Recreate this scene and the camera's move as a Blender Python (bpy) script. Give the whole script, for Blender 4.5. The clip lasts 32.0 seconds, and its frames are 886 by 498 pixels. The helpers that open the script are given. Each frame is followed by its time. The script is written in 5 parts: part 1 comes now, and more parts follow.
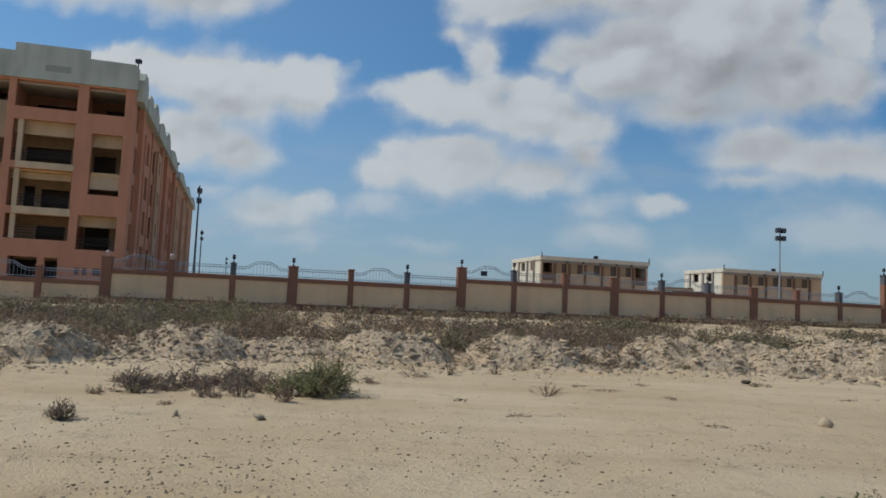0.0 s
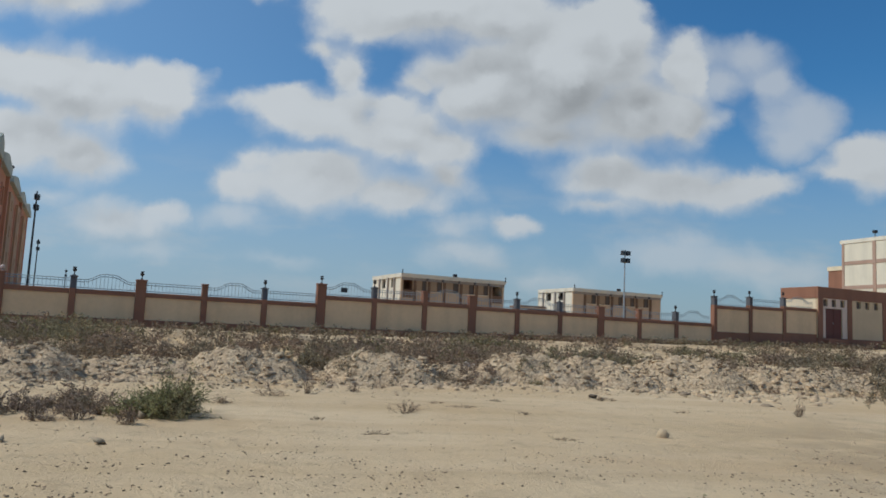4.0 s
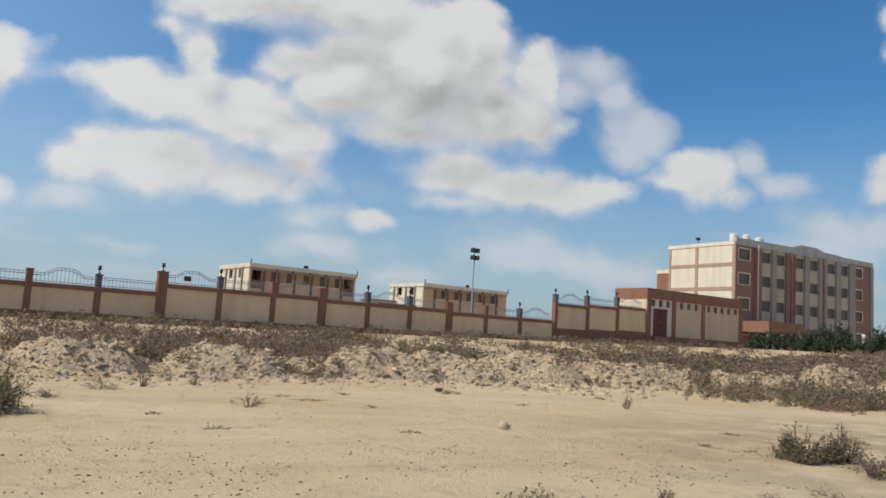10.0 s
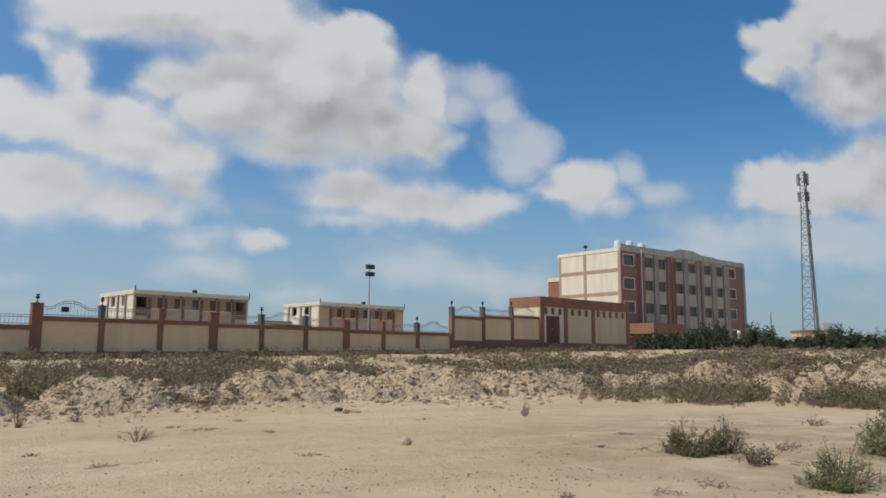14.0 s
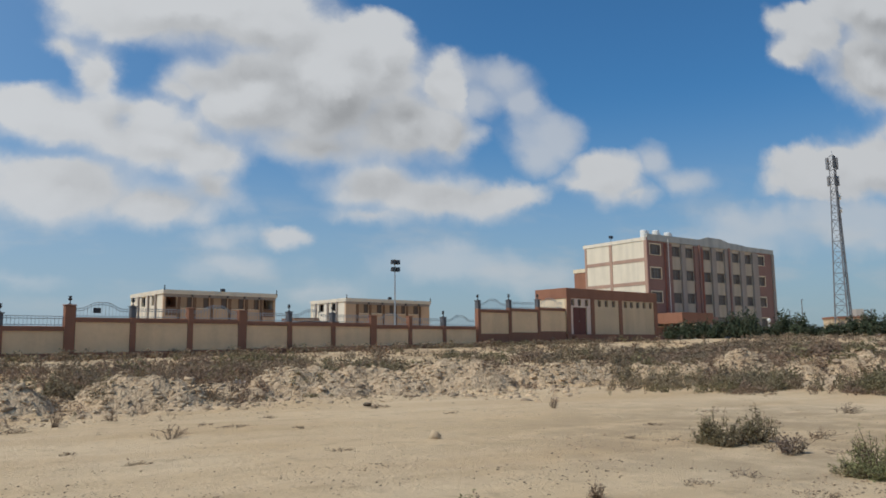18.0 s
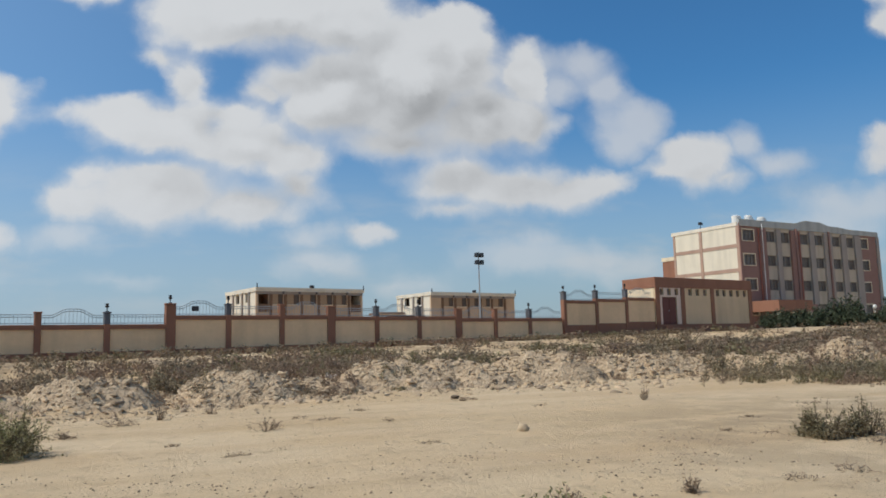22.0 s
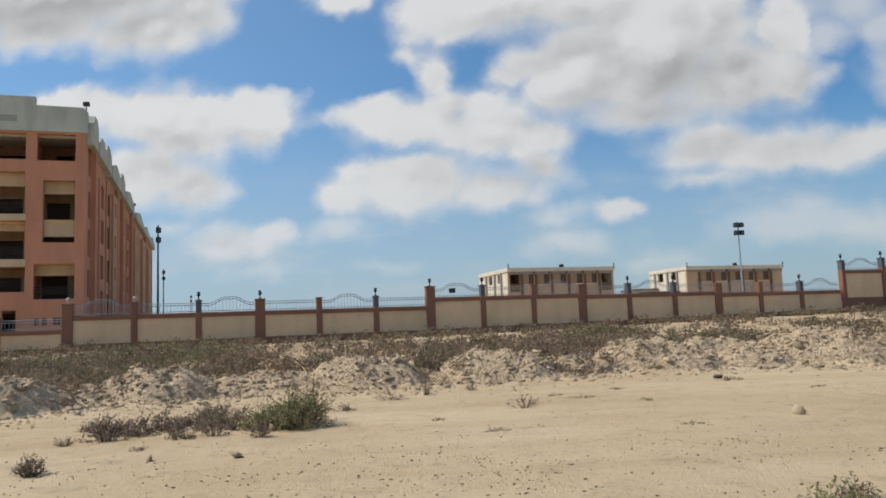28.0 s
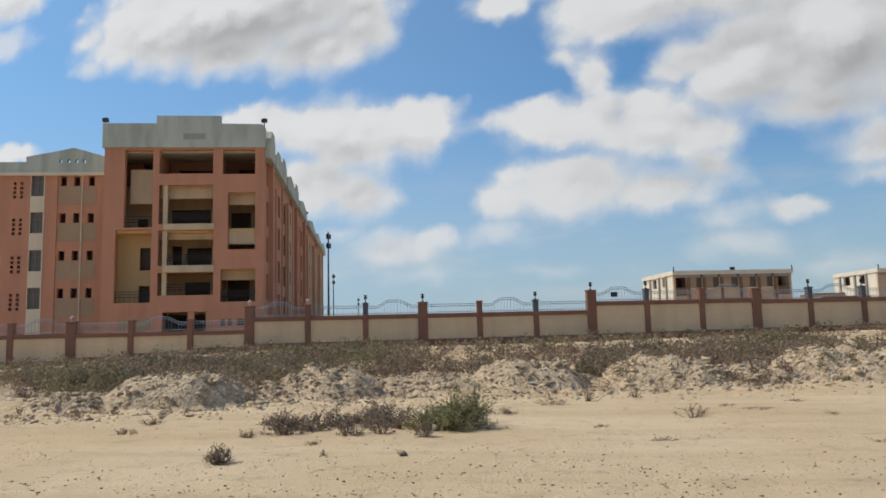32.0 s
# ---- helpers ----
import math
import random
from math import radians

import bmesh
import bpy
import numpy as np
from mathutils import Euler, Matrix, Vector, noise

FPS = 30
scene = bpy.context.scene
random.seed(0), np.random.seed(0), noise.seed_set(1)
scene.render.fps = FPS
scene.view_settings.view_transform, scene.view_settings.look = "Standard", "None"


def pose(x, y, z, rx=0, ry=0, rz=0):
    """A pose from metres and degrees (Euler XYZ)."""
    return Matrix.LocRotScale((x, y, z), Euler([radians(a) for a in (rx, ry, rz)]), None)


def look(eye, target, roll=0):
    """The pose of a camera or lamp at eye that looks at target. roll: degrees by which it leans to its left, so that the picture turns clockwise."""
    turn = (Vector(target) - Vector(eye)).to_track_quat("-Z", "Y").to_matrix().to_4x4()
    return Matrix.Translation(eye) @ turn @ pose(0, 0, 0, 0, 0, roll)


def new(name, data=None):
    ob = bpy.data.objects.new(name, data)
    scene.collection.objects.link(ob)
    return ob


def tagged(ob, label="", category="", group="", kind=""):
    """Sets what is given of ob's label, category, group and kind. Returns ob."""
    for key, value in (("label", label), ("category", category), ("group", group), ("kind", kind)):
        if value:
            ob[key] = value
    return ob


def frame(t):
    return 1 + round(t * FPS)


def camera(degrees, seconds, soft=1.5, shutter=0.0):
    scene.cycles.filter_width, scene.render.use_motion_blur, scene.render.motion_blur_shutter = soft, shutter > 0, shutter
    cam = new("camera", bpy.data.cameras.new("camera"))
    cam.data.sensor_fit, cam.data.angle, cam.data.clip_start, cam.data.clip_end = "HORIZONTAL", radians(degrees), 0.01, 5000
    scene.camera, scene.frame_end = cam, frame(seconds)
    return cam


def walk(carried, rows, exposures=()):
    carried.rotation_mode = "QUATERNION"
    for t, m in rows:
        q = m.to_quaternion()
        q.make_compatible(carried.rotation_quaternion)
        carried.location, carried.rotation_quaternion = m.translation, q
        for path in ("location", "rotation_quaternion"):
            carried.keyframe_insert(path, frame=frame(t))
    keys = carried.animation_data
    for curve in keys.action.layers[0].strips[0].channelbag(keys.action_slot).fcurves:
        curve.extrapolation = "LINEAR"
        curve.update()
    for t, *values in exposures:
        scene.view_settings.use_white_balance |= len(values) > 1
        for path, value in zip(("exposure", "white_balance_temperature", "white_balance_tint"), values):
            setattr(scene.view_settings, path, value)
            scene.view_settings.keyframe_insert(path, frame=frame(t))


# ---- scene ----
# ---------------------------------------------------------------- camera and its walk
cam = camera(60.86, 32.0, soft=1.7)
PATH = [
    (0.0, pose(0, 0, 1.6, 94.57, -2.61, -0.21)),
    (0.5, pose(0, 0, 1.6, 94.84, -1.92, -1.83)),
    (1.0, pose(0, 0, 1.6, 94.74, -1.72, -2.71)),
    (1.5, pose(0, 0, 1.6, 94.80, -1.65, -3.20)),
    (2.0, pose(0, 0, 1.6, 94.93, -1.66, -3.30)),
    (2.5, pose(0, 0, 1.6, 94.75, -0.52, -4.68)),
    (3.0, pose(0, 0, 1.6, 95.03, -0.67, -6.23)),
    (3.5, pose(0, 0, 1.6, 96.04, -2.22, -8.41)),
    (4.0, pose(0, 0, 1.6, 96.35, -2.76, -10.80)),
    (4.5, pose(0, 0, 1.6, 96.91, -3.02, -12.71)),
    (6.5, pose(0, 0, 1.6, 97.34, -4.65, -15.66)),
    (7.0, pose(0, 0, 1.6, 97.16, -5.04, -15.89)),
    (7.5, pose(0, 0, 1.6, 98.52, -5.48, -17.71)),
    (8.0, pose(0, 0, 1.6, 97.58, -6.18, -18.26)),
    (8.5, pose(0, 0, 1.6, 96.47, -5.63, -18.26)),
    (9.0, pose(0, 0, 1.6, 96.22, -4.90, -19.86)),
    (9.5, pose(0, 0, 1.6, 96.12, -4.18, -21.09)),
    (10.0, pose(0, 0, 1.6, 96.49, -3.62, -22.13)),
    (10.5, pose(0, 0, 1.6, 96.52, -2.02, -23.89)),
    (11.0, pose(0, 0, 1.6, 97.26, -1.40, -24.99)),
    (11.5, pose(0, 0, 1.6, 98.26, -1.41, -27.01)),
    (12.0, pose(0, 0, 1.6, 98.15, -1.35, -28.63)),
    (12.5, pose(0, 0, 1.6, 97.85, -0.98, -30.10)),
    (13.0, pose(0, 0, 1.6, 98.24, -0.83, -31.19)),
    (13.5, pose(0, 0, 1.6, 98.00, -0.59, -30.49)),
    (15.5, pose(0, 0, 1.6, 97.96, 0.50, -27.77)),
    (16.0, pose(0, 0, 1.6, 97.51, 1.15, -26.58)),
    (16.5, pose(0, 0, 1.6, 97.40, 1.19, -26.17)),
    (17.0, pose(0, 0, 1.6, 97.28, 1.06, -25.81)),
    (17.5, pose(0, 0, 1.6, 97.31, 1.24, -25.98)),
    (18.0, pose(0, 0, 1.6, 97.48, 0.67, -27.75)),
    (18.5, pose(0, 0, 1.6, 97.39, 1.51, -29.00)),
    (19.0, pose(0, 0, 1.6, 97.87, 1.84, -30.50)),
    (19.5, pose(0, 0, 1.6, 98.44, 1.89, -30.73)),
    (20.0, pose(0, 0, 1.6, 98.45, 1.80, -30.51)),
    (20.5, pose(0, 0, 1.6, 98.20, 2.32, -28.42)),
    (21.0, pose(0, 0, 1.6, 98.01, 2.18, -25.85)),
    (21.5, pose(0, 0, 1.6, 97.87, 1.78, -23.35)),
    (22.0, pose(0, 0, 1.6, 97.05, 1.40, -21.28)),
    (22.5, pose(0, 0, 1.6, 97.08, 2.06, -20.09)),
    (23.0, pose(0, 0, 1.6, 97.96, 2.31, -19.41)),
    (23.5, pose(0, 0, 1.6, 97.69, 1.98, -17.47)),
    (24.0, pose(0, 0, 1.6, 97.07, 2.31, -14.90)),
    (24.5, pose(0, 0, 1.6, 96.87, 2.07, -12.42)),
    (25.0, pose(0, 0, 1.6, 96.92, 2.19, -10.20)),
    (25.5, pose(0, 0, 1.6, 95.88, 2.53, -8.22)),
    (26.0, pose(0, 0, 1.6, 96.10, 2.09, -7.57)),
    (26.5, pose(0, 0, 1.6, 96.03, 2.49, -6.05)),
    (28.5, pose(0, 0, 1.6, 96.05, 1.61, -1.77)),
    (29.0, pose(0, 0, 1.6, 96.08, 1.02, -0.91)),
    (29.5, pose(0, 0, 1.6, 96.23, 0.44, 1.67)),
    (30.0, pose(0, 0, 1.6, 96.58, 0.31, 3.54)),
    (30.5, pose(0, 0, 1.6, 97.09, 0.60, 5.05)),
    (31.0, pose(0, 0, 1.6, 96.78, 0.58, 5.68)),
    (31.5, pose(0, 0, 1.6, 96.81, 1.12, 7.51)),
    (32.0, pose(0, 0, 1.6, 96.67, 1.37, 9.65)),
]
walk(cam, PATH, exposures=[(0.0, -0.44, 5950, 7), (3.0, -0.42, 5950, 7), (5.5, -0.18, 6080, 8), (7.0, -0.06, 6200, 9), (9.0, 0.0, 6480, 10), (11.0, -0.12, 6320, 10), (13.0, -0.2, 6220, 10),
                           (17.0, -0.24, 6220, 10), (18.5, -0.28, 6220, 10), (20.0, -0.2, 6200, 10), (24.0, -0.14, 6300, 10), (27.0, -0.08, 6360, 10), (32.0, -0.04, 6380, 10)])

# ---------------------------------------------------------------- world, sun
SUN_AZ, SUN_EL = -88.0, 50.0        # degrees clockwise from +y, and above the horizon
sun = new("sun", bpy.data.lights.new("sun", "SUN"))
sun.data.energy, sun.data.angle, sun.data.color = 3.6, radians(0.6), (1.0, 0.90, 0.75)
sa, se = radians(SUN_AZ), radians(SUN_EL)
sun.matrix_world = look((0, 0, 60), (-60 * math.sin(sa) * math.cos(se), -60 * math.cos(sa) * math.cos(se), 60 - 60 * math.sin(se)))

# cumulus clouds, bank by bank: centres and half sizes of their billows in the tangent plane of the sky about azimuth 12
HIGH_WEST = [(-0.753, 0.56, 0.317, 0.099), (-0.895, 0.541, 0.17, 0.064), (-0.601, 0.461, 0.115, 0.047), (-0.52, 0.488, 0.06, 0.057),
             (-0.775, 0.485, 0.128, 0.041), (-1.316, 0.679, 0.128, 0.05)]
WEST_BANK = [(-0.469, 0.136, 0.062, 0.02), (-0.428, 0.143, 0.03, 0.014), (-0.718, 0.359, 0.094, 0.023), (-0.602, 0.332, 0.098, 0.044), (-0.532, 0.305, 0.103, 0.053), (-0.424, 0.301, 0.062, 0.043),
             (-0.465, 0.328, 0.066, 0.023), (-0.602, 0.242, 0.086, 0.043), (-0.524, 0.217, 0.056, 0.038), (-0.643, 0.223, 0.062, 0.034),
             (-1.282, 0.361, 0.061, 0.013)]
HIGH_MID = [(-0.29, 0.477, 0.044, 0.02), (-0.049, 0.447, 0.169, 0.054), (-0.113, 0.416, 0.086, 0.023), (0.044, 0.426, 0.078, 0.041)]
PUFF = [(0.056, 0.147, 0.021, 0.009), (-0.198, 0.382, 0.025, 0.013), (-0.168, 0.348, 0.023, 0.034)]
MID_LEFT = [(-0.248, 0.305, 0.053, 0.018), (-0.186, 0.285, 0.086, 0.036), (-0.094, 0.263, 0.085, 0.035), (-0.131, 0.304, 0.062, 0.014),
            (-0.032, 0.254, 0.046, 0.028)]
MID_LOW = [(-0.296, 0.186, 0.04, 0.019), (-0.203, 0.197, 0.089, 0.037), (-0.096, 0.185, 0.084, 0.029), (-0.211, 0.219, 0.077, 0.019),
           (-0.027, 0.207, 0.037, 0.028)]
GREAT = [(0.025, 0.334, 0.081, 0.068), (0.119, 0.362, 0.1, 0.1), (0.202, 0.394, 0.058, 0.066), (0.223, 0.309, 0.084, 0.057),
         (0.299, 0.301, 0.045, 0.041), (0.114, 0.274, 0.099, 0.027), (-0.072, 0.335, 0.031, 0.018), (-0.037, 0.349, 0.047, 0.024),
         (0.29, 0.37, 0.034, 0.046), (0.177, 0.44, 0.062, 0.033)]
FLAT = [(0.191, 0.22, 0.069, 0.033), (0.284, 0.207, 0.09, 0.032), (0.366, 0.213, 0.052, 0.023), (0.177, 0.178, 0.041, 0.008)]
EAST_PUFF = [(0.056, 0.147, 0.021, 0.009), (0.544, 0.25, 0.056, 0.037), (0.497, 0.236, 0.026, 0.012), (0.59, 0.227, 0.026, 0.014)]
EAST_BANK = [(0.945, 0.528, 0.081, 0.043), (0.901, 0.483, 0.043, 0.028), (1.093, 0.586, 0.139, 0.085), (1.071, 0.467, 0.114, 0.069),
             (1.174, 0.539, 0.096, 0.131), (0.937, 0.273, 0.112, 0.045), (1.071, 0.294, 0.139, 0.055), (1.114, 0.359, 0.049, 0.035),
             (1.187, 0.299, 0.147, 0.073)]
THIN_WEST = [(-0.429, 0.092, 0.043, 0.009), (-0.563, 0.16, 0.025, 0.012),
             (-1.075, 0.505, 0.036, 0.019), (-1.292, 0.583, 0.069, 0.037), (-0.312, 0.143, 0.045, 0.018), (-0.249, 0.088, 0.047, 0.008)]
THIN_MID = [(0.02, 0.147, 0.03, 0.009), (-0.021, 0.143, 0.027, 0.008), (-0.0, 0.106, 0.05, 0.012), (0.103, 0.077, 0.042, 0.012),
            (0.292, 0.112, 0.078, 0.023), (0.394, 0.095, 0.059, 0.015)]
STRAND = [(0.305, 0.388, 0.034, 0.034), (0.373, 0.39, 0.046, 0.028), (0.412, 0.355, 0.034, 0.038), (0.455, 0.305, 0.05, 0.038),
          (0.428, 0.282, 0.044, 0.032), (0.34, 0.36, 0.04, 0.03), (0.673, 0.251, 0.046, 0.02), (0.621, 0.277, 0.03, 0.024),
          (0.288, 0.12, 0.08, 0.024), (0.394, 0.109, 0.07, 0.016)]
THIN_EAST = [(0.808, 0.184, 0.121, 0.03), (1.027, 0.197, 0.196, 0.049), (0.753, 0.153, 0.096, 0.022), (-0.018, 0.143, 0.027, 0.009),
             (-0.002, 0.108, 0.044, 0.012), (0.134, 0.08, 0.046, 0.013)]
THICK_CLOUD = HIGH_WEST + WEST_BANK + HIGH_MID + PUFF + MID_LEFT + MID_LOW + GREAT + FLAT + EAST_PUFF + EAST_BANK
THIN_CLOUD = THIN_WEST + THIN_MID + STRAND + THIN_EAST


class Nodes:
    """Short ways to add and join nodes of one tree."""

    def __init__(self, tree):
        self.tree = tree

    def add(self, kind, **inputs):
        node = self.tree.nodes.new(kind)
        for key, value in inputs.items():
            self.put(node, key, value)
        return node

    def put(self, node, key, value):
        slot = node.inputs[int(key[1:])] if key[0] == "i" and key[1:].isdigit() else node.inputs[key.replace("_", " ")]
        if isinstance(value, bpy.types.NodeSocket):
            self.tree.links.new(value, slot)
        else:
            slot.default_value = value

    def math(self, op, a, b=0.0, c=None, clamp=False):
        node = self.add("ShaderNodeMath", i0=a, i1=b)
        node.operation, node.use_clamp = op, clamp
        if c is not None:
            self.put(node, "i2", c)
        return node.outputs[0]

    def vec(self, op, a, b=None):
        node = self.add("ShaderNodeVectorMath", i0=a)
        node.operation = op
        if b is not None:
            self.put(node, "i1", b)
        return node.outputs["Value"] if op in ("LENGTH", "DOT_PRODUCT") else node.outputs[0]

    def noise(self, vector, scale, detail=4.0, rough=0.55, colour=False):
        node = self.add("ShaderNodeTexNoise", Vector=vector, Scale=scale, Detail=detail, Roughness=rough)
        return node.outputs["Color" if colour else "Fac"]

    def smooth(self, value, low, high, to_low=0.0, to_high=1.0):
        node = self.tree.nodes.new("ShaderNodeMapRange")
        node.interpolation_type = "SMOOTHSTEP"
        for key, v in zip(("i0", "i1", "i2", "i3", "i4"), (value, low, high, to_low, to_high)):
            self.put(node, key, v)
        return node.outputs[0]

    def mix(self, fac, a, b, how="MIX"):
        node = self.tree.nodes.new("ShaderNodeMix")
        node.data_type, node.blend_type = "RGBA", how
        for slot, v in ((0, fac), (6, a), (7, b)):
            self.put(node, f"i{slot}", v)
        return node.outputs[2]


def cloud_field(name, billows, blend):
    """A node group: how deep a place of the sky lies inside these clouds, in the units of its tangent plane."""
    tree = bpy.data.node_groups.new(name, "ShaderNodeTree")
    tree.interface.new_socket("Vector", in_out="INPUT", socket_type="NodeSocketVector")
    tree.interface.new_socket("Depth", in_out="OUTPUT", socket_type="NodeSocketFloat")
    n = Nodes(tree)
    at = n.add("NodeGroupInput").outputs[0]
    depth = -1.0
    for u, v, a, b in billows:
        node = n.add("ShaderNodeVectorMath", i0=at, i1=(1 / a, 1 / b, 0), i2=(-u / a, -v / b, 0))
        node.operation = "MULTIPLY_ADD"
        size = min(a, b) ** 0.7 * 0.05 ** 0.3
        one = n.math("MULTIPLY_ADD", n.vec("LENGTH", node.outputs[0]), -size, size)
        depth = one if depth == -1.0 else n.math("SMOOTH_MAX", depth, one, blend)
    n.add("NodeGroupOutput", i0=depth)
    return tree


world = bpy.data.worlds.new("sky")
scene.world = world
world.use_nodes = True
world.node_tree.nodes.clear()
n = Nodes(world.node_tree)
sky = n.tree.nodes.new("ShaderNodeTexSky")
sky.sky_type, sky.sun_disc, sky.sun_elevation, sky.sun_rotation = "NISHITA", False, se, sa
sky.air_density, sky.dust_density, sky.ozone_density = 1.0, 1.2, 2.0
way = n.add("ShaderNodeTexCoord").outputs["Generated"]
turned = n.tree.nodes.new("ShaderNodeVectorRotate")
turned.rotation_type = "Z_AXIS"
n.put(turned, "Vector", way), n.put(turned, "Angle", radians(12))
xyz = n.add("ShaderNodeSeparateXYZ", i0=turned.outputs[0])
ahead = n.math("MAXIMUM", xyz.outputs[1], 0.05)
place = n.add("ShaderNodeCombineXYZ", i0=n.math("DIVIDE", xyz.outputs[0], ahead), i1=n.math("DIVIDE", xyz.outputs[2], ahead)).outputs[0]
thick_field, thin_field = cloud_field("thick_clouds", THICK_CLOUD, 0.022), cloud_field("thin_clouds", THIN_CLOUD, 0.03)


def depth_at(vector, field):
    node = n.tree.nodes.new("ShaderNodeGroup")
    node.node_tree = field
    n.put(node, "i0", vector)
    return node.outputs[0]


def warped(vector):
    """The place in the sky, pushed about as wind and swelling push the edge of a cloud."""
    slow = n.vec("SUBTRACT", n.noise(vector, 6.0, 2.0, 0.5, True), (0.5, 0.5, 0.5))
    quick = n.vec("SUBTRACT", n.noise(vector, 22.0, 5.0, 0.6, True), (0.5, 0.5, 0.5))
    return n.vec("MULTIPLY", n.vec("ADD", vector, n.vec("ADD", n.vec("MULTIPLY", slow, (0.035, 0.02, 0)), n.vec("MULTIPLY", quick, (0.034, 0.028, 0)))), (1, 1, 0))


def billow(vector):
    """Rounded swellings in two sizes."""
    big = n.tree.nodes.new("ShaderNodeTexVoronoi")
    big.feature, big.voronoi_dimensions = "SMOOTH_F1", "2D"
    for key, value in (("Vector", n.vec("MULTIPLY", vector, (1.0, 1.35, 0))), ("Scale", 16.0), ("Smoothness", 0.55)):
        n.put(big, key, value)
    return n.math("MULTIPLY_ADD", n.noise(vector, 34.0, 4.0, 0.55), 0.45, n.math("MULTIPLY", big.outputs["Distance"], -0.75))


at = warped(place)
sunward = n.vec("ADD", at, (-0.028, 0.06, 0))
here, above, thin = depth_at(at, thick_field), depth_at(sunward, thick_field), depth_at(at, thin_field)
swell, swell_above = billow(at), billow(n.vec("ADD", at, (-0.008, 0.014, 0)))
# the rest of the sky, round behind the camera, is scattered with cloud of the same kind
high = n.math("MAXIMUM", xyz.outputs[2], 0.04)
layer = n.add("ShaderNodeCombineXYZ", i0=n.math("DIVIDE", xyz.outputs[0], high), i1=n.math("DIVIDE", xyz.outputs[1], high)).outputs[0]
behind = n.smooth(n.noise(layer, 0.9, 5.0), 0.52, 0.66)
front = n.smooth(n.math("DIVIDE", xyz.outputs[1], n.math("MAXIMUM", n.vec("LENGTH", turned.outputs[0]), 0.01)), 0.32, 0.4)
low_front = n.math("MULTIPLY", front, n.smooth(xyz.outputs[2], 0.62, 0.5))
lit = n.smooth(n.math("ADD", n.math("SUBTRACT", here, above), n.math("MULTIPLY", n.math("SUBTRACT", swell, swell_above), 0.05)), -0.035, 0.05)
edge = n.math("ADD", here, n.math("MULTIPLY_ADD", swell, 0.028, 0.0085))
shape = n.smooth(edge, -0.013, n.math("MULTIPLY_ADD", lit, -0.024, 0.034))
wisp = n.math("MULTIPLY", n.smooth(n.math("ADD", thin, n.math("MULTIPLY_ADD", swell, 0.03, 0.005)), -0.014, 0.03), 0.72)
cover = n.math("ADD", n.math("MULTIPLY", n.math("MAXIMUM", shape, wisp), low_front), n.math("MULTIPLY", behind, n.math("SUBTRACT", 1.0, low_front)), clamp=True)
deep = n.smooth(here, -0.004, 0.05)
mottle = n.math("MULTIPLY_ADD", n.noise(at, 11.0, 4.0, 0.5), 0.24, -0.12)
bright = n.math("SUBTRACT", n.math("ADD", 1.0, mottle), n.math("MULTIPLY", deep, n.math("MULTIPLY_ADD", lit, -1.1, 1.1)), clamp=True)
cloud = n.mix(bright, (0.415, 0.42, 0.42, 1), (0.73, 0.735, 0.73, 1))
haze = n.smooth(xyz.outputs[2], 0.33, 0.0)
base = n.mix(1.0, sky.outputs[0], (0.052, 0.104, 0.134, 1), "MULTIPLY")
air = n.mix(n.math("MULTIPLY", haze, 0.74), base, (0.455, 0.53, 0.575, 1))
west = n.smooth(n.math("DIVIDE", xyz.outputs[0], n.math("MAXIMUM", n.vec("LENGTH", turned.outputs[0]), 0.01)), 0.35, -0.6)
air = n.mix(n.math("MULTIPLY", west, 0.3), air, (0.40, 0.52, 0.66, 1))
low_fade = n.smooth(xyz.outputs[2], 0.04, 0.2, 0.62, 1.0)
veil = n.smooth(n.noise(n.vec("MULTIPLY", place, (5.0, 15.0, 0)), 1.0, 5.0, 0.55), 0.46, 0.68)
veil = n.math("MULTIPLY", veil, n.math("MULTIPLY", n.smooth(xyz.outputs[2], 0.02, 0.07), n.smooth(xyz.outputs[2], 0.24, 0.12)))
air = n.mix(n.math("MULTIPLY", veil, 0.4), air, (0.60, 0.62, 0.62, 1))
sky_colour = n.mix(n.math("MULTIPLY", cover, low_fade), air, cloud)
# the air is brighter on the side of the sun
sunny = n.math("MULTIPLY_ADD", n.math("DIVIDE", xyz.outputs[0], n.math("MAXIMUM", n.vec("LENGTH", turned.outputs[0]), 0.01)), -0.10, 0.975)
sky_colour = n.mix(1.0, sky_colour, n.add("ShaderNodeCombineXYZ", i0=sunny, i1=sunny, i2=sunny).outputs[0], "MULTIPLY")
n.add("ShaderNodeOutputWorld", i0=n.add("ShaderNodeBackground", Color=sky_colour, Strength=1.0).outputs[0])

# ---------------------------------------------------------------- materials


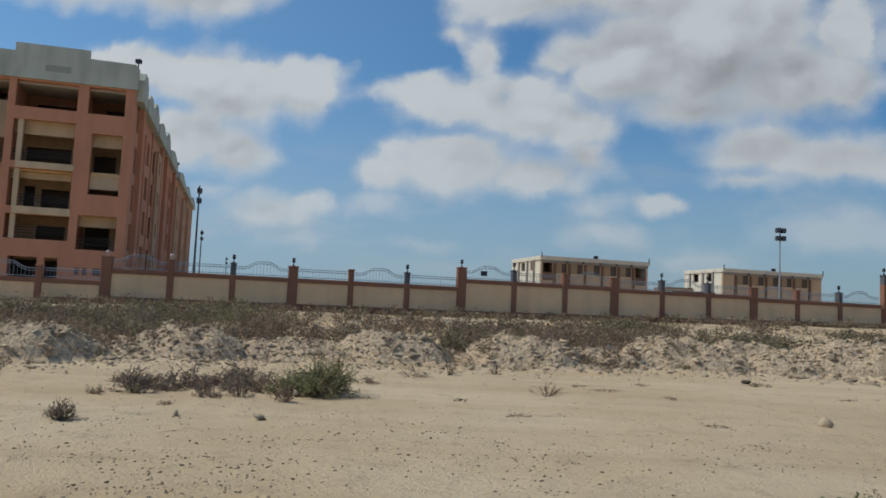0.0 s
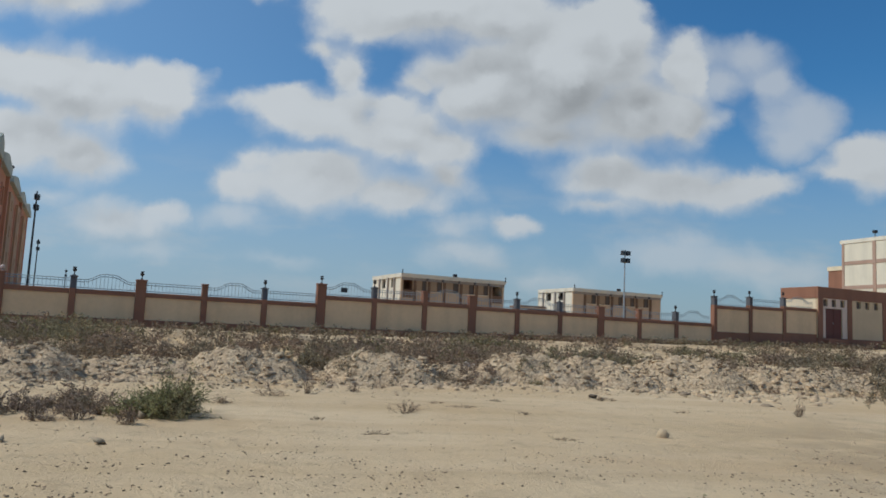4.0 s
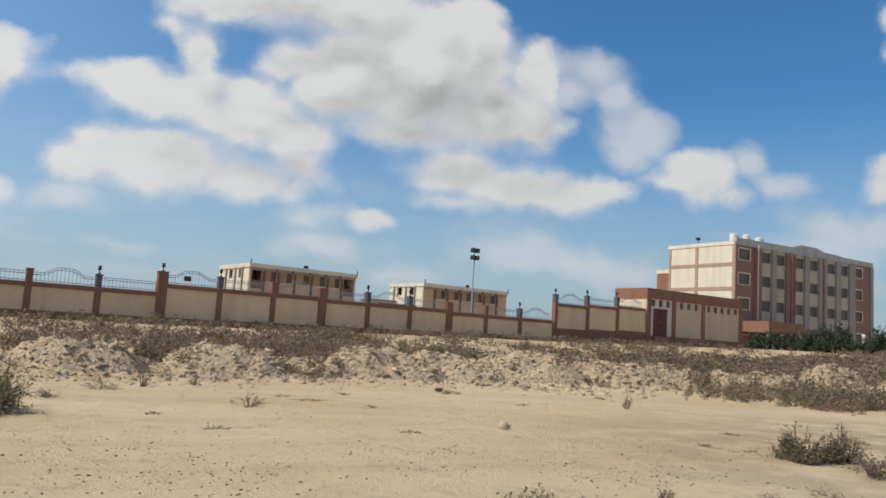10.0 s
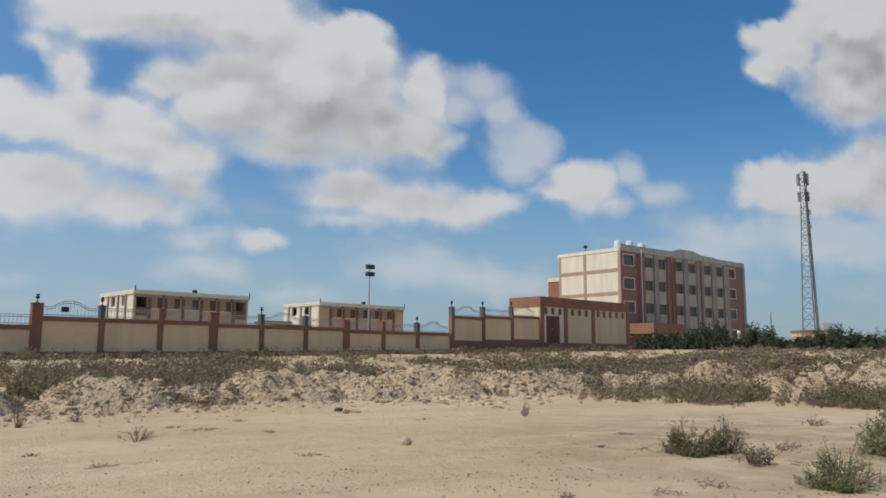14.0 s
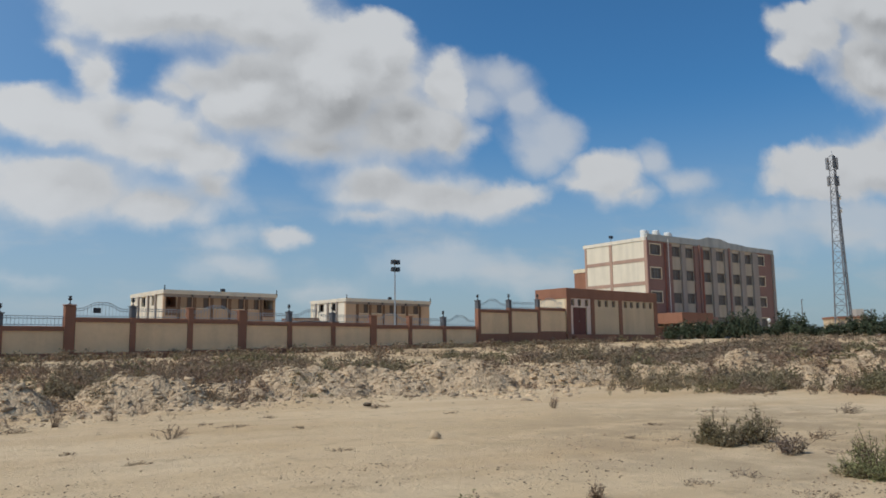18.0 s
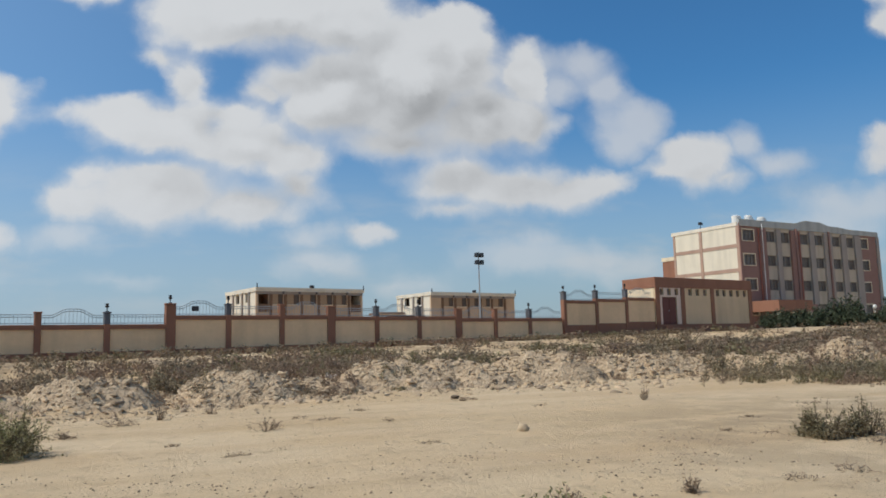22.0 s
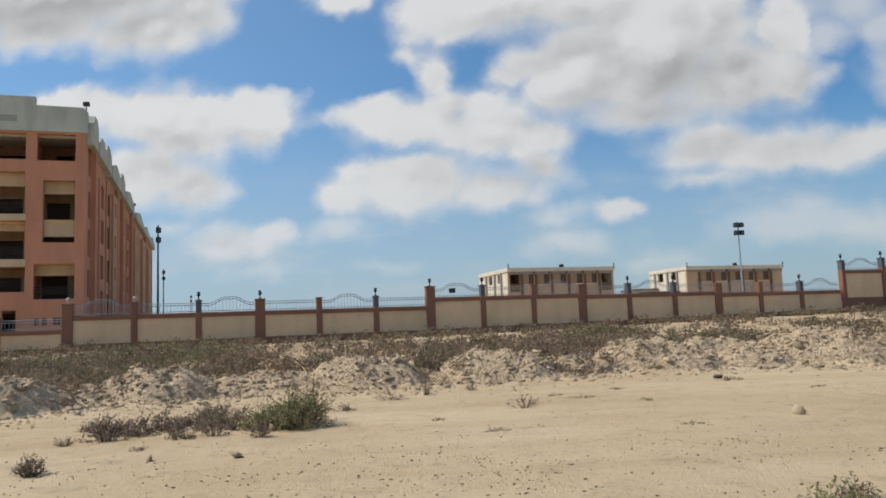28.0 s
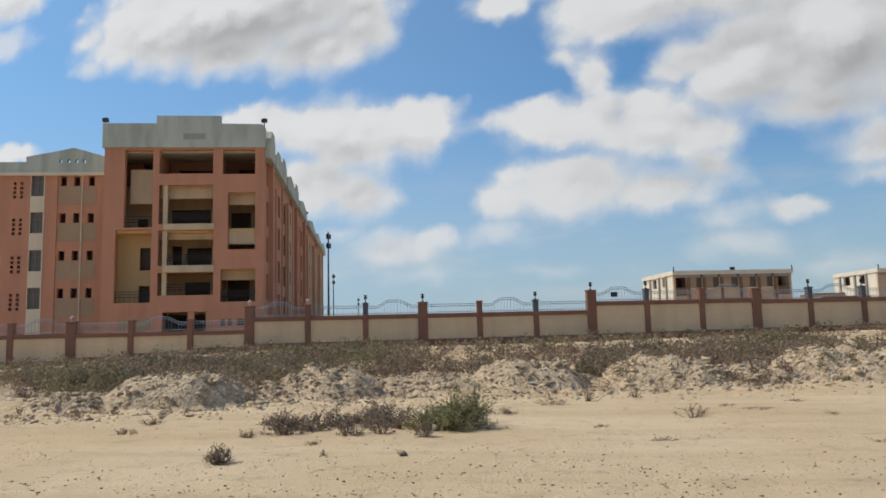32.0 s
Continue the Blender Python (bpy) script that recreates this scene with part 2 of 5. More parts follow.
def material(name, colour, rough=0.85, grain=0.12, grain_scale=6.0, stain=0.2, stain_scale=0.5, streak=0.0, bump=0.15,
             bump_scale=14.0, metal=0.0, second=None, each=0.0, leaf=0.0):
    """A surface with grain and stains at two scales; streak: how far stains run downwards; each: change from piece to piece;
    leaf: the share of light that passes through."""
    m = bpy.data.materials.new(name)
    m.use_nodes = True
    m.node_tree.nodes.clear()
    k = Nodes(m.node_tree)
    at = k.add("ShaderNodeTexCoord").outputs["Object"]
    fine = k.noise(at, grain_scale, 6.0, 0.65)
    big = k.noise(at, stain_scale, 5.0, 0.6)
    light = k.math("ADD", k.math("MULTIPLY_ADD", fine, 2 * grain, 1 - grain), k.math("MULTIPLY_ADD", big, 2 * stain, -stain))
    if streak:
        runs = k.noise(k.vec("MULTIPLY", at, (0.9, 0.9, 0.13)), 1.0, 3.0, 0.5)
        light = k.math("MULTIPLY", light, k.smooth(runs, 0.4, 0.72, 1.0, 1.0 - streak))
    if each:
        info = k.add("ShaderNodeObjectInfo").outputs["Random"]
        isle = k.add("ShaderNodeNewGeometry").outputs["Random Per Island"]
        light = k.math("MULTIPLY", light, k.math("MULTIPLY_ADD", k.math("FRACT", k.math("ADD", info, isle)), 2 * each, 1 - each))
    hue = k.mix(k.smooth(big, 0.4, 0.62), (*colour, 1), (*second, 1)) if second else (*colour, 1)
    paint = k.mix(1.0, hue, k.add("ShaderNodeCombineXYZ", i0=light, i1=light, i2=light).outputs[0], "MULTIPLY")
    relief = k.add("ShaderNodeBump", Strength=bump, Distance=0.05, Height=k.noise(at, bump_scale, 6.0, 0.65))
    shader = k.add("ShaderNodeBsdfPrincipled", Base_Color=paint, Roughness=rough, Metallic=metal, Normal=relief.outputs[0])
    if leaf:
        thin = k.add("ShaderNodeBsdfTranslucent", Color=paint)
        shader = k.add("ShaderNodeMixShader", i0=leaf, i1=shader.outputs[0], i2=thin.outputs[0])
    k.add("ShaderNodeOutputMaterial", i0=shader.outputs[0])
    return m


def glass(name, colour=(0.03, 0.035, 0.04), rough=0.12):
    m = bpy.data.materials.new(name)
    m.use_nodes = True
    k = Nodes(m.node_tree)
    shader = m.node_tree.nodes["Principled BSDF"]
    at = k.add("ShaderNodeTexCoord").outputs["Object"]
    k.put(shader, "Base_Color", k.mix(k.noise(at, 0.9, 2.0), (*colour, 1), (*(c * 2.2 for c in colour), 1)))
    k.put(shader, "Roughness", rough)
    return m


TERRACOTTA = material("terracotta_render", (0.56, 0.26, 0.155), 0.9, 0.06, 5, 0.12, 0.35, 0.12)
TERRACOTTA_DEEP = material("brown_red_paint", (0.275, 0.127, 0.077), 0.85, 0.08, 5, 0.15, 0.5, 0.12)
BRICK = material("red_brick_render", (0.28, 0.16, 0.13), 0.9, 0.12, 9, 0.14, 0.6, 0.08)
CREAM = material("cream_render", (0.62, 0.47, 0.30), 0.9, 0.05, 5, 0.12, 0.45, 0.16)
CREAM_WALL = material("cream_wall_panel", (0.80, 0.565, 0.335), 0.9, 0.06, 4, 0.16, 0.5, 0.10)
PALE = material("pale_cream_paint", (0.74, 0.62, 0.44), 0.9, 0.05, 4, 0.1, 0.4, 0.1)
WHITE = material("off_white_paint", (0.72, 0.65, 0.53), 0.85, 0.05, 4, 0.08, 0.5, 0.1)
YELLOW = material("yellow_plaster", (0.62, 0.44, 0.22), 0.9, 0.05, 5, 0.1, 0.5)
GREY = material("grey_green_parapet", (0.50, 0.52, 0.44), 0.9, 0.06, 5, 0.16, 0.45, 0.25)
TAUPE = material("taupe_pilaster_paint", (0.34, 0.29, 0.25), 0.9, 0.06, 5, 0.1, 0.5, 0.1)
CONCRETE = material("bare_concrete", (0.42, 0.39, 0.34), 0.9, 0.1, 5, 0.15, 0.6)
ROOFING = material("roof_felt", (0.25, 0.24, 0.22), 0.95)
# Dark brown for interiors seen through openings; the gloom is put into the colour.
DARK = material("painted_room_gloom", (0.13, 0.10, 0.08), 0.9)
STEEL = material("galvanised_steel", (0.42, 0.43, 0.44), 0.45, 0.1, 8, 0.15, 1.0, metal=0.7)
LAMP_IRON = material("dark_lamp_metal", (0.045, 0.045, 0.05), 0.5, metal=0.3)
WOOD_DOOR = material("dark_red_brown_door", (0.13, 0.036, 0.026), 0.6, 0.15, 8, 0.1, 1.0, 0.1)
LENS = material("frosted_lamp_glass", (0.55, 0.40, 0.34), 0.35, 0.03, 5, 0.03)
GLASS = glass("window_glass")
DUSTY_GLASS = glass("dusty_window_glass", (0.085, 0.07, 0.058), 0.4)
LOUVRE = material("grey_window_frame", (0.20, 0.18, 0.16), 0.6)
WHITE_METAL = material("white_tank_plastic", (0.75, 0.74, 0.70), 0.5, 0.05, 6, 0.1, 1)
PIPE = material("rust_red_pipe", (0.36, 0.12, 0.08), 0.6)
STEM = material("dry_stems", (0.15, 0.105, 0.07), 0.95, 0.2, 20, 0.2, 3, each=0.3)
DRY_LEAF = material("dry_grey_brown_leaves", (0.285, 0.20, 0.138), 0.95, 0.2, 12, 0.3, 0.25, second=(0.235, 0.185, 0.12), each=0.4, leaf=0.35)
GREEN_LEAF = material("grey_green_leaves", (0.27, 0.262, 0.12), 0.9, 0.2, 12, 0.2, 1.5, second=(0.31, 0.265, 0.145), each=0.4, leaf=0.4)
OLIVE_LEAF = material("olive_weed_leaves", (0.235, 0.20, 0.108), 0.95, 0.2, 12, 0.3, 0.25, second=(0.245, 0.195, 0.125), each=0.4, leaf=0.35)
BUSH_LEAF = material("dry_purple_brown_leaves", (0.27, 0.20, 0.155), 0.95, 0.2, 12, 0.3, 1.2, second=(0.23, 0.185, 0.125), each=0.4, leaf=0.35)
TOWER_STEEL = material("dull_tower_steel", (0.20, 0.20, 0.21), 0.6, 0.1, 8, 0.15, 1.0, metal=0.3)
HEDGE_LEAF = material("dark_green_leaves", (0.042, 0.06, 0.03), 0.9, 0.2, 8, 0.3, 0.4, second=(0.065, 0.072, 0.04), each=0.4)
STONE = material("pale_limestone", (0.50, 0.385, 0.255), 0.95, 0.15, 20, 0.15, 2.0, bump=0.5, bump_scale=40, each=0.22)
CLOD = material("dull_earth_clods", (0.46, 0.34, 0.22), 0.95, 0.2, 20, 0.2, 2.0, bump=0.5, bump_scale=30, each=0.4)
PEBBLE = material("brown_pebbles", (0.33, 0.24, 0.155), 0.95, 0.2, 30, 0.2, 0.6, bump=0.3, each=0.5)
DARK_PEBBLE = material("dark_brown_stones", (0.16, 0.115, 0.075), 0.95, 0.2, 30, 0.2, 0.6, bump=0.3, each=0.4)
PLASTIC = material("dusty_white_plastic", (0.50, 0.44, 0.38), 0.85, 0.05, 8, 0.15, 4)


TURN = 12.8                                   # the compound's grid, degrees
CT, ST = math.cos(radians(TURN)), math.sin(radians(TURN))


def sand():
    """Pale sand, with darker gravelly stretches, wheel-packed streaks and crusted earth on the heaps."""
    m = bpy.data.materials.new("sand")
    m.use_nodes = True
    m.node_tree.nodes.clear()
    k = Nodes(m.node_tree)
    at = k.add("ShaderNodeTexCoord").outputs["Object"]
    large = k.noise(at, 0.12, 5.0, 0.6)
    streaks = k.noise(k.vec("MULTIPLY", at, (0.10, 0.9, 1.0)), 1.0, 6.0, 0.6)
    mid = k.noise(at, 1.7, 6.0, 0.65)
    fine = k.noise(at, 22.0, 5.0, 0.7)
    tone = k.mix(k.smooth(large, 0.35, 0.65), (0.60, 0.435, 0.25, 1), (0.665, 0.51, 0.322, 1))
    tone = k.mix(k.math("MULTIPLY", k.smooth(streaks, 0.5, 0.72), 0.42), tone, (0.42, 0.29, 0.155, 1))
    tone = k.mix(k.math("MULTIPLY", k.smooth(mid, 0.53, 0.72), 0.6), tone, (0.38, 0.275, 0.165, 1))
    gravel = k.noise(k.vec("MULTIPLY", at, (0.14, 0.4, 1.0)), 1.0, 4.0, 0.6)
    speck = k.math("MULTIPLY", k.smooth(k.noise(at, 60.0, 3.0, 0.7), 0.52, 0.66), k.smooth(gravel, 0.42, 0.6))
    tone = k.mix(k.math("MULTIPLY", speck, 0.55), tone, (0.20, 0.14, 0.085, 1))
    ochre = k.noise(k.vec("MULTIPLY", at, (0.05, 0.3, 1.0)), 1.0, 3.0, 0.5)
    tone = k.mix(k.math("MULTIPLY", k.smooth(ochre, 0.45, 0.65), 0.45), tone, (0.48, 0.315, 0.16, 1))
    tone = k.mix(k.math("MULTIPLY", k.smooth(fine, 0.55, 0.72), 0.4), tone, (0.33, 0.25, 0.16, 1))
    along = k.vec("DOT_PRODUCT", at, (-ST, CT, 0))
    soil = k.math("MULTIPLY", k.smooth(along, 23.0, 27.0), k.smooth(k.noise(at, 0.5, 5.0, 0.6), 0.40, 0.62))
    tone = k.mix(k.math("MULTIPLY", soil, 0.6), tone, (0.30, 0.22, 0.135, 1))
    off = k.vec("LENGTH", k.vec("MULTIPLY", k.vec("SUBTRACT", at, (13.5, 9.0, 0)), (1, 1, 0)))
    dun = k.math("MULTIPLY", k.smooth(off, 10.0, 3.0), k.smooth(k.noise(at, 0.7, 5.0, 0.6), 0.36, 0.6))
    tone = k.mix(k.math("MULTIPLY", dun, 0.75), tone, (0.35, 0.255, 0.15, 1))
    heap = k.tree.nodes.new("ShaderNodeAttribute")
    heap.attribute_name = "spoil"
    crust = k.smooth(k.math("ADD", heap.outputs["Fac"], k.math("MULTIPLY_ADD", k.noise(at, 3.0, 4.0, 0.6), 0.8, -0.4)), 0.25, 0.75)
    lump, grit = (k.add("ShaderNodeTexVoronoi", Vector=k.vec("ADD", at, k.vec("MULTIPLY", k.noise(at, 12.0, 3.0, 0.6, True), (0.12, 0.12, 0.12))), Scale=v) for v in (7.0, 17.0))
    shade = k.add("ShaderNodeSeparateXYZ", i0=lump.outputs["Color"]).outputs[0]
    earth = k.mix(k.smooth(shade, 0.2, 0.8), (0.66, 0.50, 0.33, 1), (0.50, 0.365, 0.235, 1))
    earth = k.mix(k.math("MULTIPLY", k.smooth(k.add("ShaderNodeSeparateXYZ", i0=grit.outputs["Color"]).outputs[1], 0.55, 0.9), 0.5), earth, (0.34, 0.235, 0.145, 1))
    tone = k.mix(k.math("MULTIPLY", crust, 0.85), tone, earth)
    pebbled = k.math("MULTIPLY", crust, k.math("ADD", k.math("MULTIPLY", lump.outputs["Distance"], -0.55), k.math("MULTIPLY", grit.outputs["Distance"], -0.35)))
    height = k.math("ADD", k.math("MULTIPLY", mid, 0.6), k.math("ADD", k.math("MULTIPLY", fine, 0.25), k.math("MULTIPLY", streaks, 0.3)))
    height = k.math("ADD", height, pebbled)
    relief = k.add("ShaderNodeBump", Strength=0.8, Distance=0.18, Height=height)
    shader = k.add("ShaderNodeBsdfPrincipled", Base_Color=tone, Roughness=0.95, Normal=relief.outputs[0])
    k.add("ShaderNodeOutputMaterial", i0=shader.outputs[0])
    return m


SAND = sand()

# ---------------------------------------------------------------- mesh tools


class G:
    """Vertices and faces gathered for one mesh."""

    def __init__(self):
        self.v, self.f = [], []

    def box(self, x0, x1, y0, y1, z0, z1):
        i = len(self.v)
        self.v += [(x, y, z) for z in (z0, z1) for y in (y0, y1) for x in (x0, x1)]
        self.f += [tuple(i + a for a in q) for q in ((0, 2, 3, 1), (4, 5, 7, 6), (0, 1, 5, 4), (1, 3, 7, 5), (3, 2, 6, 7), (2, 0, 4, 6))]
        return self

    def block(self, x0, x1, y0, y1, z0, z1, c=0.02):
        """A box with chamfered upright and top edges."""
        i = len(self.v)
        ring = [(x0 + c, y0), (x1 - c, y0), (x1, y0 + c), (x1, y1 - c), (x1 - c, y1), (x0 + c, y1), (x0, y1 - c), (x0, y0 + c)]
        cx, cy = (x0 + x1) / 2, (y0 + y1) / 2
        self.v += [(x, y, z0) for x, y in ring] + [(x, y, z1 - c) for x, y in ring]
        self.v += [(x - c * (1 if x > cx else -1), y - c * (1 if y > cy else -1), z1) for x, y in ring]
        for r in (0, 8):
            self.f += [(i + r + a, i + r + (a + 1) % 8, i + r + 8 + (a + 1) % 8, i + r + 8 + a) for a in range(8)]
        self.f += [tuple(i + 16 + a for a in range(8)), tuple(i + a for a in reversed(range(8)))]
        return self

    def tube(self, a, b, ra, rb=None, sides=8):
        a, b, rb = Vector(a), Vector(b), ra if rb is None else rb
        z = (b - a).normalized()
        x = z.orthogonal().normalized()
        y = z.cross(x)
        i = len(self.v)
        for p, r in ((a, ra), (b, rb)):
            self.v += [tuple(p + r * (math.cos(2 * math.pi * s / sides) * x + math.sin(2 * math.pi * s / sides) * y)) for s in range(sides)]
        self.f += [(i + s, i + (s + 1) % sides, i + sides + (s + 1) % sides, i + sides + s) for s in range(sides)]
        self.f += [tuple(i + s for s in reversed(range(sides))), tuple(i + sides + s for s in range(sides))]
        return self

    def lathe(self, profile, sides=12, at=(0, 0, 0)):
        """A turned body: profile of (radius, height) from its foot up."""
        i = len(self.v)
        for r, z in profile:
            self.v += [(at[0] + r * math.cos(2 * math.pi * s / sides), at[1] + r * math.sin(2 * math.pi * s / sides), at[2] + z) for s in range(sides)]
        for k in range(len(profile) - 1):
            o = i + k * sides
            self.f += [(o + s, o + (s + 1) % sides, o + sides + (s + 1) % sides, o + sides + s) for s in range(sides)]
        self.f += [tuple(i + s for s in reversed(range(sides))), tuple(i + (len(profile) - 1) * sides + s for s in range(sides))]
        return self

    def prism(self, outline, y0, y1):
        """An outline of (x, z), counter-clockwise as seen from -y, drawn through from y0 to y1."""
        i, k = len(self.v), len(outline)
        self.v += [(x, y0, z) for x, z in outline] + [(x, y1, z) for x, z in outline]
        self.f += [tuple(i + a for a in range(k)), tuple(i + k + a for a in reversed(range(k)))]
        self.f += [(i + a, i + k + a, i + k + (a + 1) % k, i + (a + 1) % k) for a in range(k)]
        return self

    def pierced(self, x0, x1, z0, z1, y0, y1, holes):
        """A wall from y0 to y1 with rectangular holes (x0, x1, z0, z1) through it, as one closed skin."""
        xs = sorted({x0, x1, *(min(max(h[k], x0), x1) for h in holes for k in (0, 1))})
        zs = sorted({z0, z1, *(min(max(h[k], z0), z1) for h in holes for k in (2, 3))})
        mx, mz = [(a + b) / 2 for a, b in zip(xs, xs[1:])], [(a + b) / 2 for a, b in zip(zs, zs[1:])]
        solid = {(i, k) for i, x in enumerate(mx) for k, z in enumerate(mz) if not any(h[0] < x < h[1] and h[2] < z < h[3] for h in holes)}
        seen = {}

        def at(i, k, y):
            if (i, k, y) not in seen:
                seen[i, k, y] = len(self.v)
                self.v.append((xs[i], y, zs[k]))
            return seen[i, k, y]
        for i, k in solid:
            self.f.append((at(i, k, y0), at(i + 1, k, y0), at(i + 1, k + 1, y0), at(i, k + 1, y0)))
            self.f.append((at(i + 1, k, y1), at(i, k, y1), at(i, k + 1, y1), at(i + 1, k + 1, y1)))
            for di, dk, a, b in ((-1, 0, (i, k + 1), (i, k)), (1, 0, (i + 1, k), (i + 1, k + 1)), (0, -1, (i, k), (i + 1, k)), (0, 1, (i + 1, k + 1), (i, k + 1))):
                if (i + di, k + dk) not in solid:
                    self.f.append((at(*b, y0), at(*a, y0), at(*a, y1), at(*b, y1)))
        return self

    def mesh(self, name):
        me = bpy.data.meshes.new(name)
        me.from_pydata(self.v, [], self.f)
        me.update()
        return me


def part(name, g, mat, parent=None, label="", at=None):
    me = g if isinstance(g, bpy.types.Mesh) else g.mesh(name)
    if not me.materials:
        me.materials.append(mat)
    ob = new(name, me)
    ob.parent = parent
    if at is not None:
        ob.matrix_local = at
    return tagged(ob, label) if label else ob


def thing(name, m, label, category, group="", kind=""):
    ob = new(name)
    ob.matrix_world = m
    ob.empty_display_size = 0.5
    return tagged(ob, label, category, group, kind)


def polar(az, d):
    return d * math.sin(radians(az)), d * math.cos(radians(az))


# ---------------------------------------------------------------- ground
WALL_Q, WALL_A, BAY = 46.4, -9.15, 3.5        # the boundary wall: distance, start of its first bay, bay length


def grid(a, q):
    """A place from metres along the wall and metres towards it."""
    return a * CT - q * ST, a * ST + q * CT


def lattice_hash(x, y, seed):
    h = np.sin(x * 127.1 + y * 311.7 + seed * 74.7) * 43758.5453
    return h - np.floor(h)


def value_noise(x, y, seed=0):
    xi, yi = np.floor(x), np.floor(y)
    fx, fy = x - xi, y - yi
    fx, fy = fx * fx * (3 - 2 * fx), fy * fy * (3 - 2 * fy)
    top = lattice_hash(xi, yi, seed) * (1 - fx) + lattice_hash(xi + 1, yi, seed) * fx
    low = lattice_hash(xi, yi + 1, seed) * (1 - fx) + lattice_hash(xi + 1, yi + 1, seed) * fx
    return top * (1 - fy) + low * fy


def fbm(x, y, seed=0, octaves=4):
    return sum((value_noise(x * 2 ** o, y * 2 ** o, seed + o) - 0.5) * 0.5 ** o for o in range(octaves))


# spoil heaps: azimuth, distance, half width across and along the view, height
HEAPS = [(-35.5, 21.5, 1.2, 1.3, 0.4), (-28.8, 21.3, 1.9, 1.6, 0.86), (-23.2, 22, 1.2, 1.1, 0.25), (-18.2, 22, 1.6, 1.5, 0.74), (-11.5, 22.6, 2.3, 1.5, 0.36),
         (-3.4, 23.2, 1.7, 1.5, 0.8), (1.4, 25, 1.4, 1.2, 0.22), (6.4, 24.5, 1.95, 1.5, 0.8), (12, 25.5, 1.6, 1.4, 0.36)]
HEAPS += [(17.5, 27, 2.4, 1.7, 0.8), (22.5, 28, 2.2, 1.5, 0.7), (28, 30, 2.6, 1.8, 1.05), (34, 33, 2.6, 1.6, 0.9), (38, 34.5, 2.0, 1.5, 0.65), (41.5, 36, 2.9, 1.6, 0.85),
          (45.0, 35, 1.8, 1.4, 0.55), (48.8, 36.5, 1.7, 1.5, 1.0), (52, 36, 1.8, 1.4, 0.5), (55, 37, 2.4, 1.6, 0.95), (60.2, 34.5, 2.4, 1.7, 1.15), (66, 34, 2.8, 1.7, 0.95)]


def ground_and_spoil(x, y):
    """Height of the ground, and how thickly tipped spoil lies on it."""
    x, y = np.asarray(x, float), np.asarray(y, float)
    a, q = x * CT + y * ST, -x * ST + y * CT
    at_wall = np.interp(a, [-60, -23, -13, -8, 12, 43, 80, 140], [0.2, 0.3, 0.8, 1.05, 1.12, 1.65, 2.3, 2.5])
    edge = np.interp(a, [-30, 0, 20, 45], [18, 20, 21, 22])
    rise = np.clip((q - edge - 2) / (42 - edge), 0, 1)
    z = at_wall * rise ** 1.25
    rough = np.clip((q - edge + 2) / 4, 0, 1) * np.clip((70 - q) / 12, 0, 1) * np.clip((150 - np.abs(a)) / 30, 0, 1)
    dist, azim = np.hypot(x, y), np.degrees(np.arctan2(x, y))
    east = np.clip((azim - 38) / 12, 0, 1) * np.clip((110 - azim) / 30, 0, 1)
    z = np.maximum(z, np.interp(dist, [31, 45, 90, 140], [0.0, 0.65, 2.3, 2.5]) * east * east * (3 - 2 * east))
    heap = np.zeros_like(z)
    rough = np.maximum(rough, np.clip((dist - 30) / 4, 0, 1) * np.clip((75 - dist) / 20, 0, 1) * east)
    for az, d, w, l, h in HEAPS:
        hx, hy = polar(az, d)
        sx, sy = math.sin(radians(az)), math.cos(radians(az))
        along, across = (x - hx) * sx + (y - hy) * sy, (x - hx) * sy - (y - hy) * sx
        r2 = (across / w) ** 2 + (along / l) ** 2
        lumps = 1 + (0.35 if abs(az) < 15 or az < 0 else 0.7) * fbm(x * 0.8, y * 0.8, int(az) + 50, 4)
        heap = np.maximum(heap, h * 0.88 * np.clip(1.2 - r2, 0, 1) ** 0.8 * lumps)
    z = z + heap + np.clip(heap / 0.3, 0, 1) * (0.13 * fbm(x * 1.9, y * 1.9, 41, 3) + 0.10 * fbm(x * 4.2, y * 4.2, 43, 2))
    near_wall = np.clip((45.5 - q) / 4, 0.15, 1)
    z = z + rough * near_wall * (0.22 * fbm(x * 0.4, y * 0.4, 3) + 0.20 * fbm(x * 1.5, y * 1.5, 9, 4) + 0.13 * fbm(x * 3.1, y * 3.1, 13, 2))
    calm = np.clip((60 - np.hypot(x, y)) / 20, 0, 1)
    strewn = rough * np.clip((31 - q) / 5, 0, 1) * np.clip(0.4 + 2.0 * fbm(x * 0.35, y * 0.35, 71, 3), 0, 1)
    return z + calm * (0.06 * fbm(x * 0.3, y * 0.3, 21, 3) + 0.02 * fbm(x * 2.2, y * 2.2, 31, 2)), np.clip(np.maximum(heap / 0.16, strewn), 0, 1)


def ground_z(x, y):
    return ground_and_spoil(x, y)[0]


def spread(low, high, step, far, grow=1.35):
    mid = list(np.arange(low, high + step / 2, step))
    s, l, r = step, [low], [high]
    while r[-1] < far:
        s *= grow
        l.append(l[-1] - s), r.append(r[-1] + s)
    return np.array(l[:0:-1] + mid + r[1:])


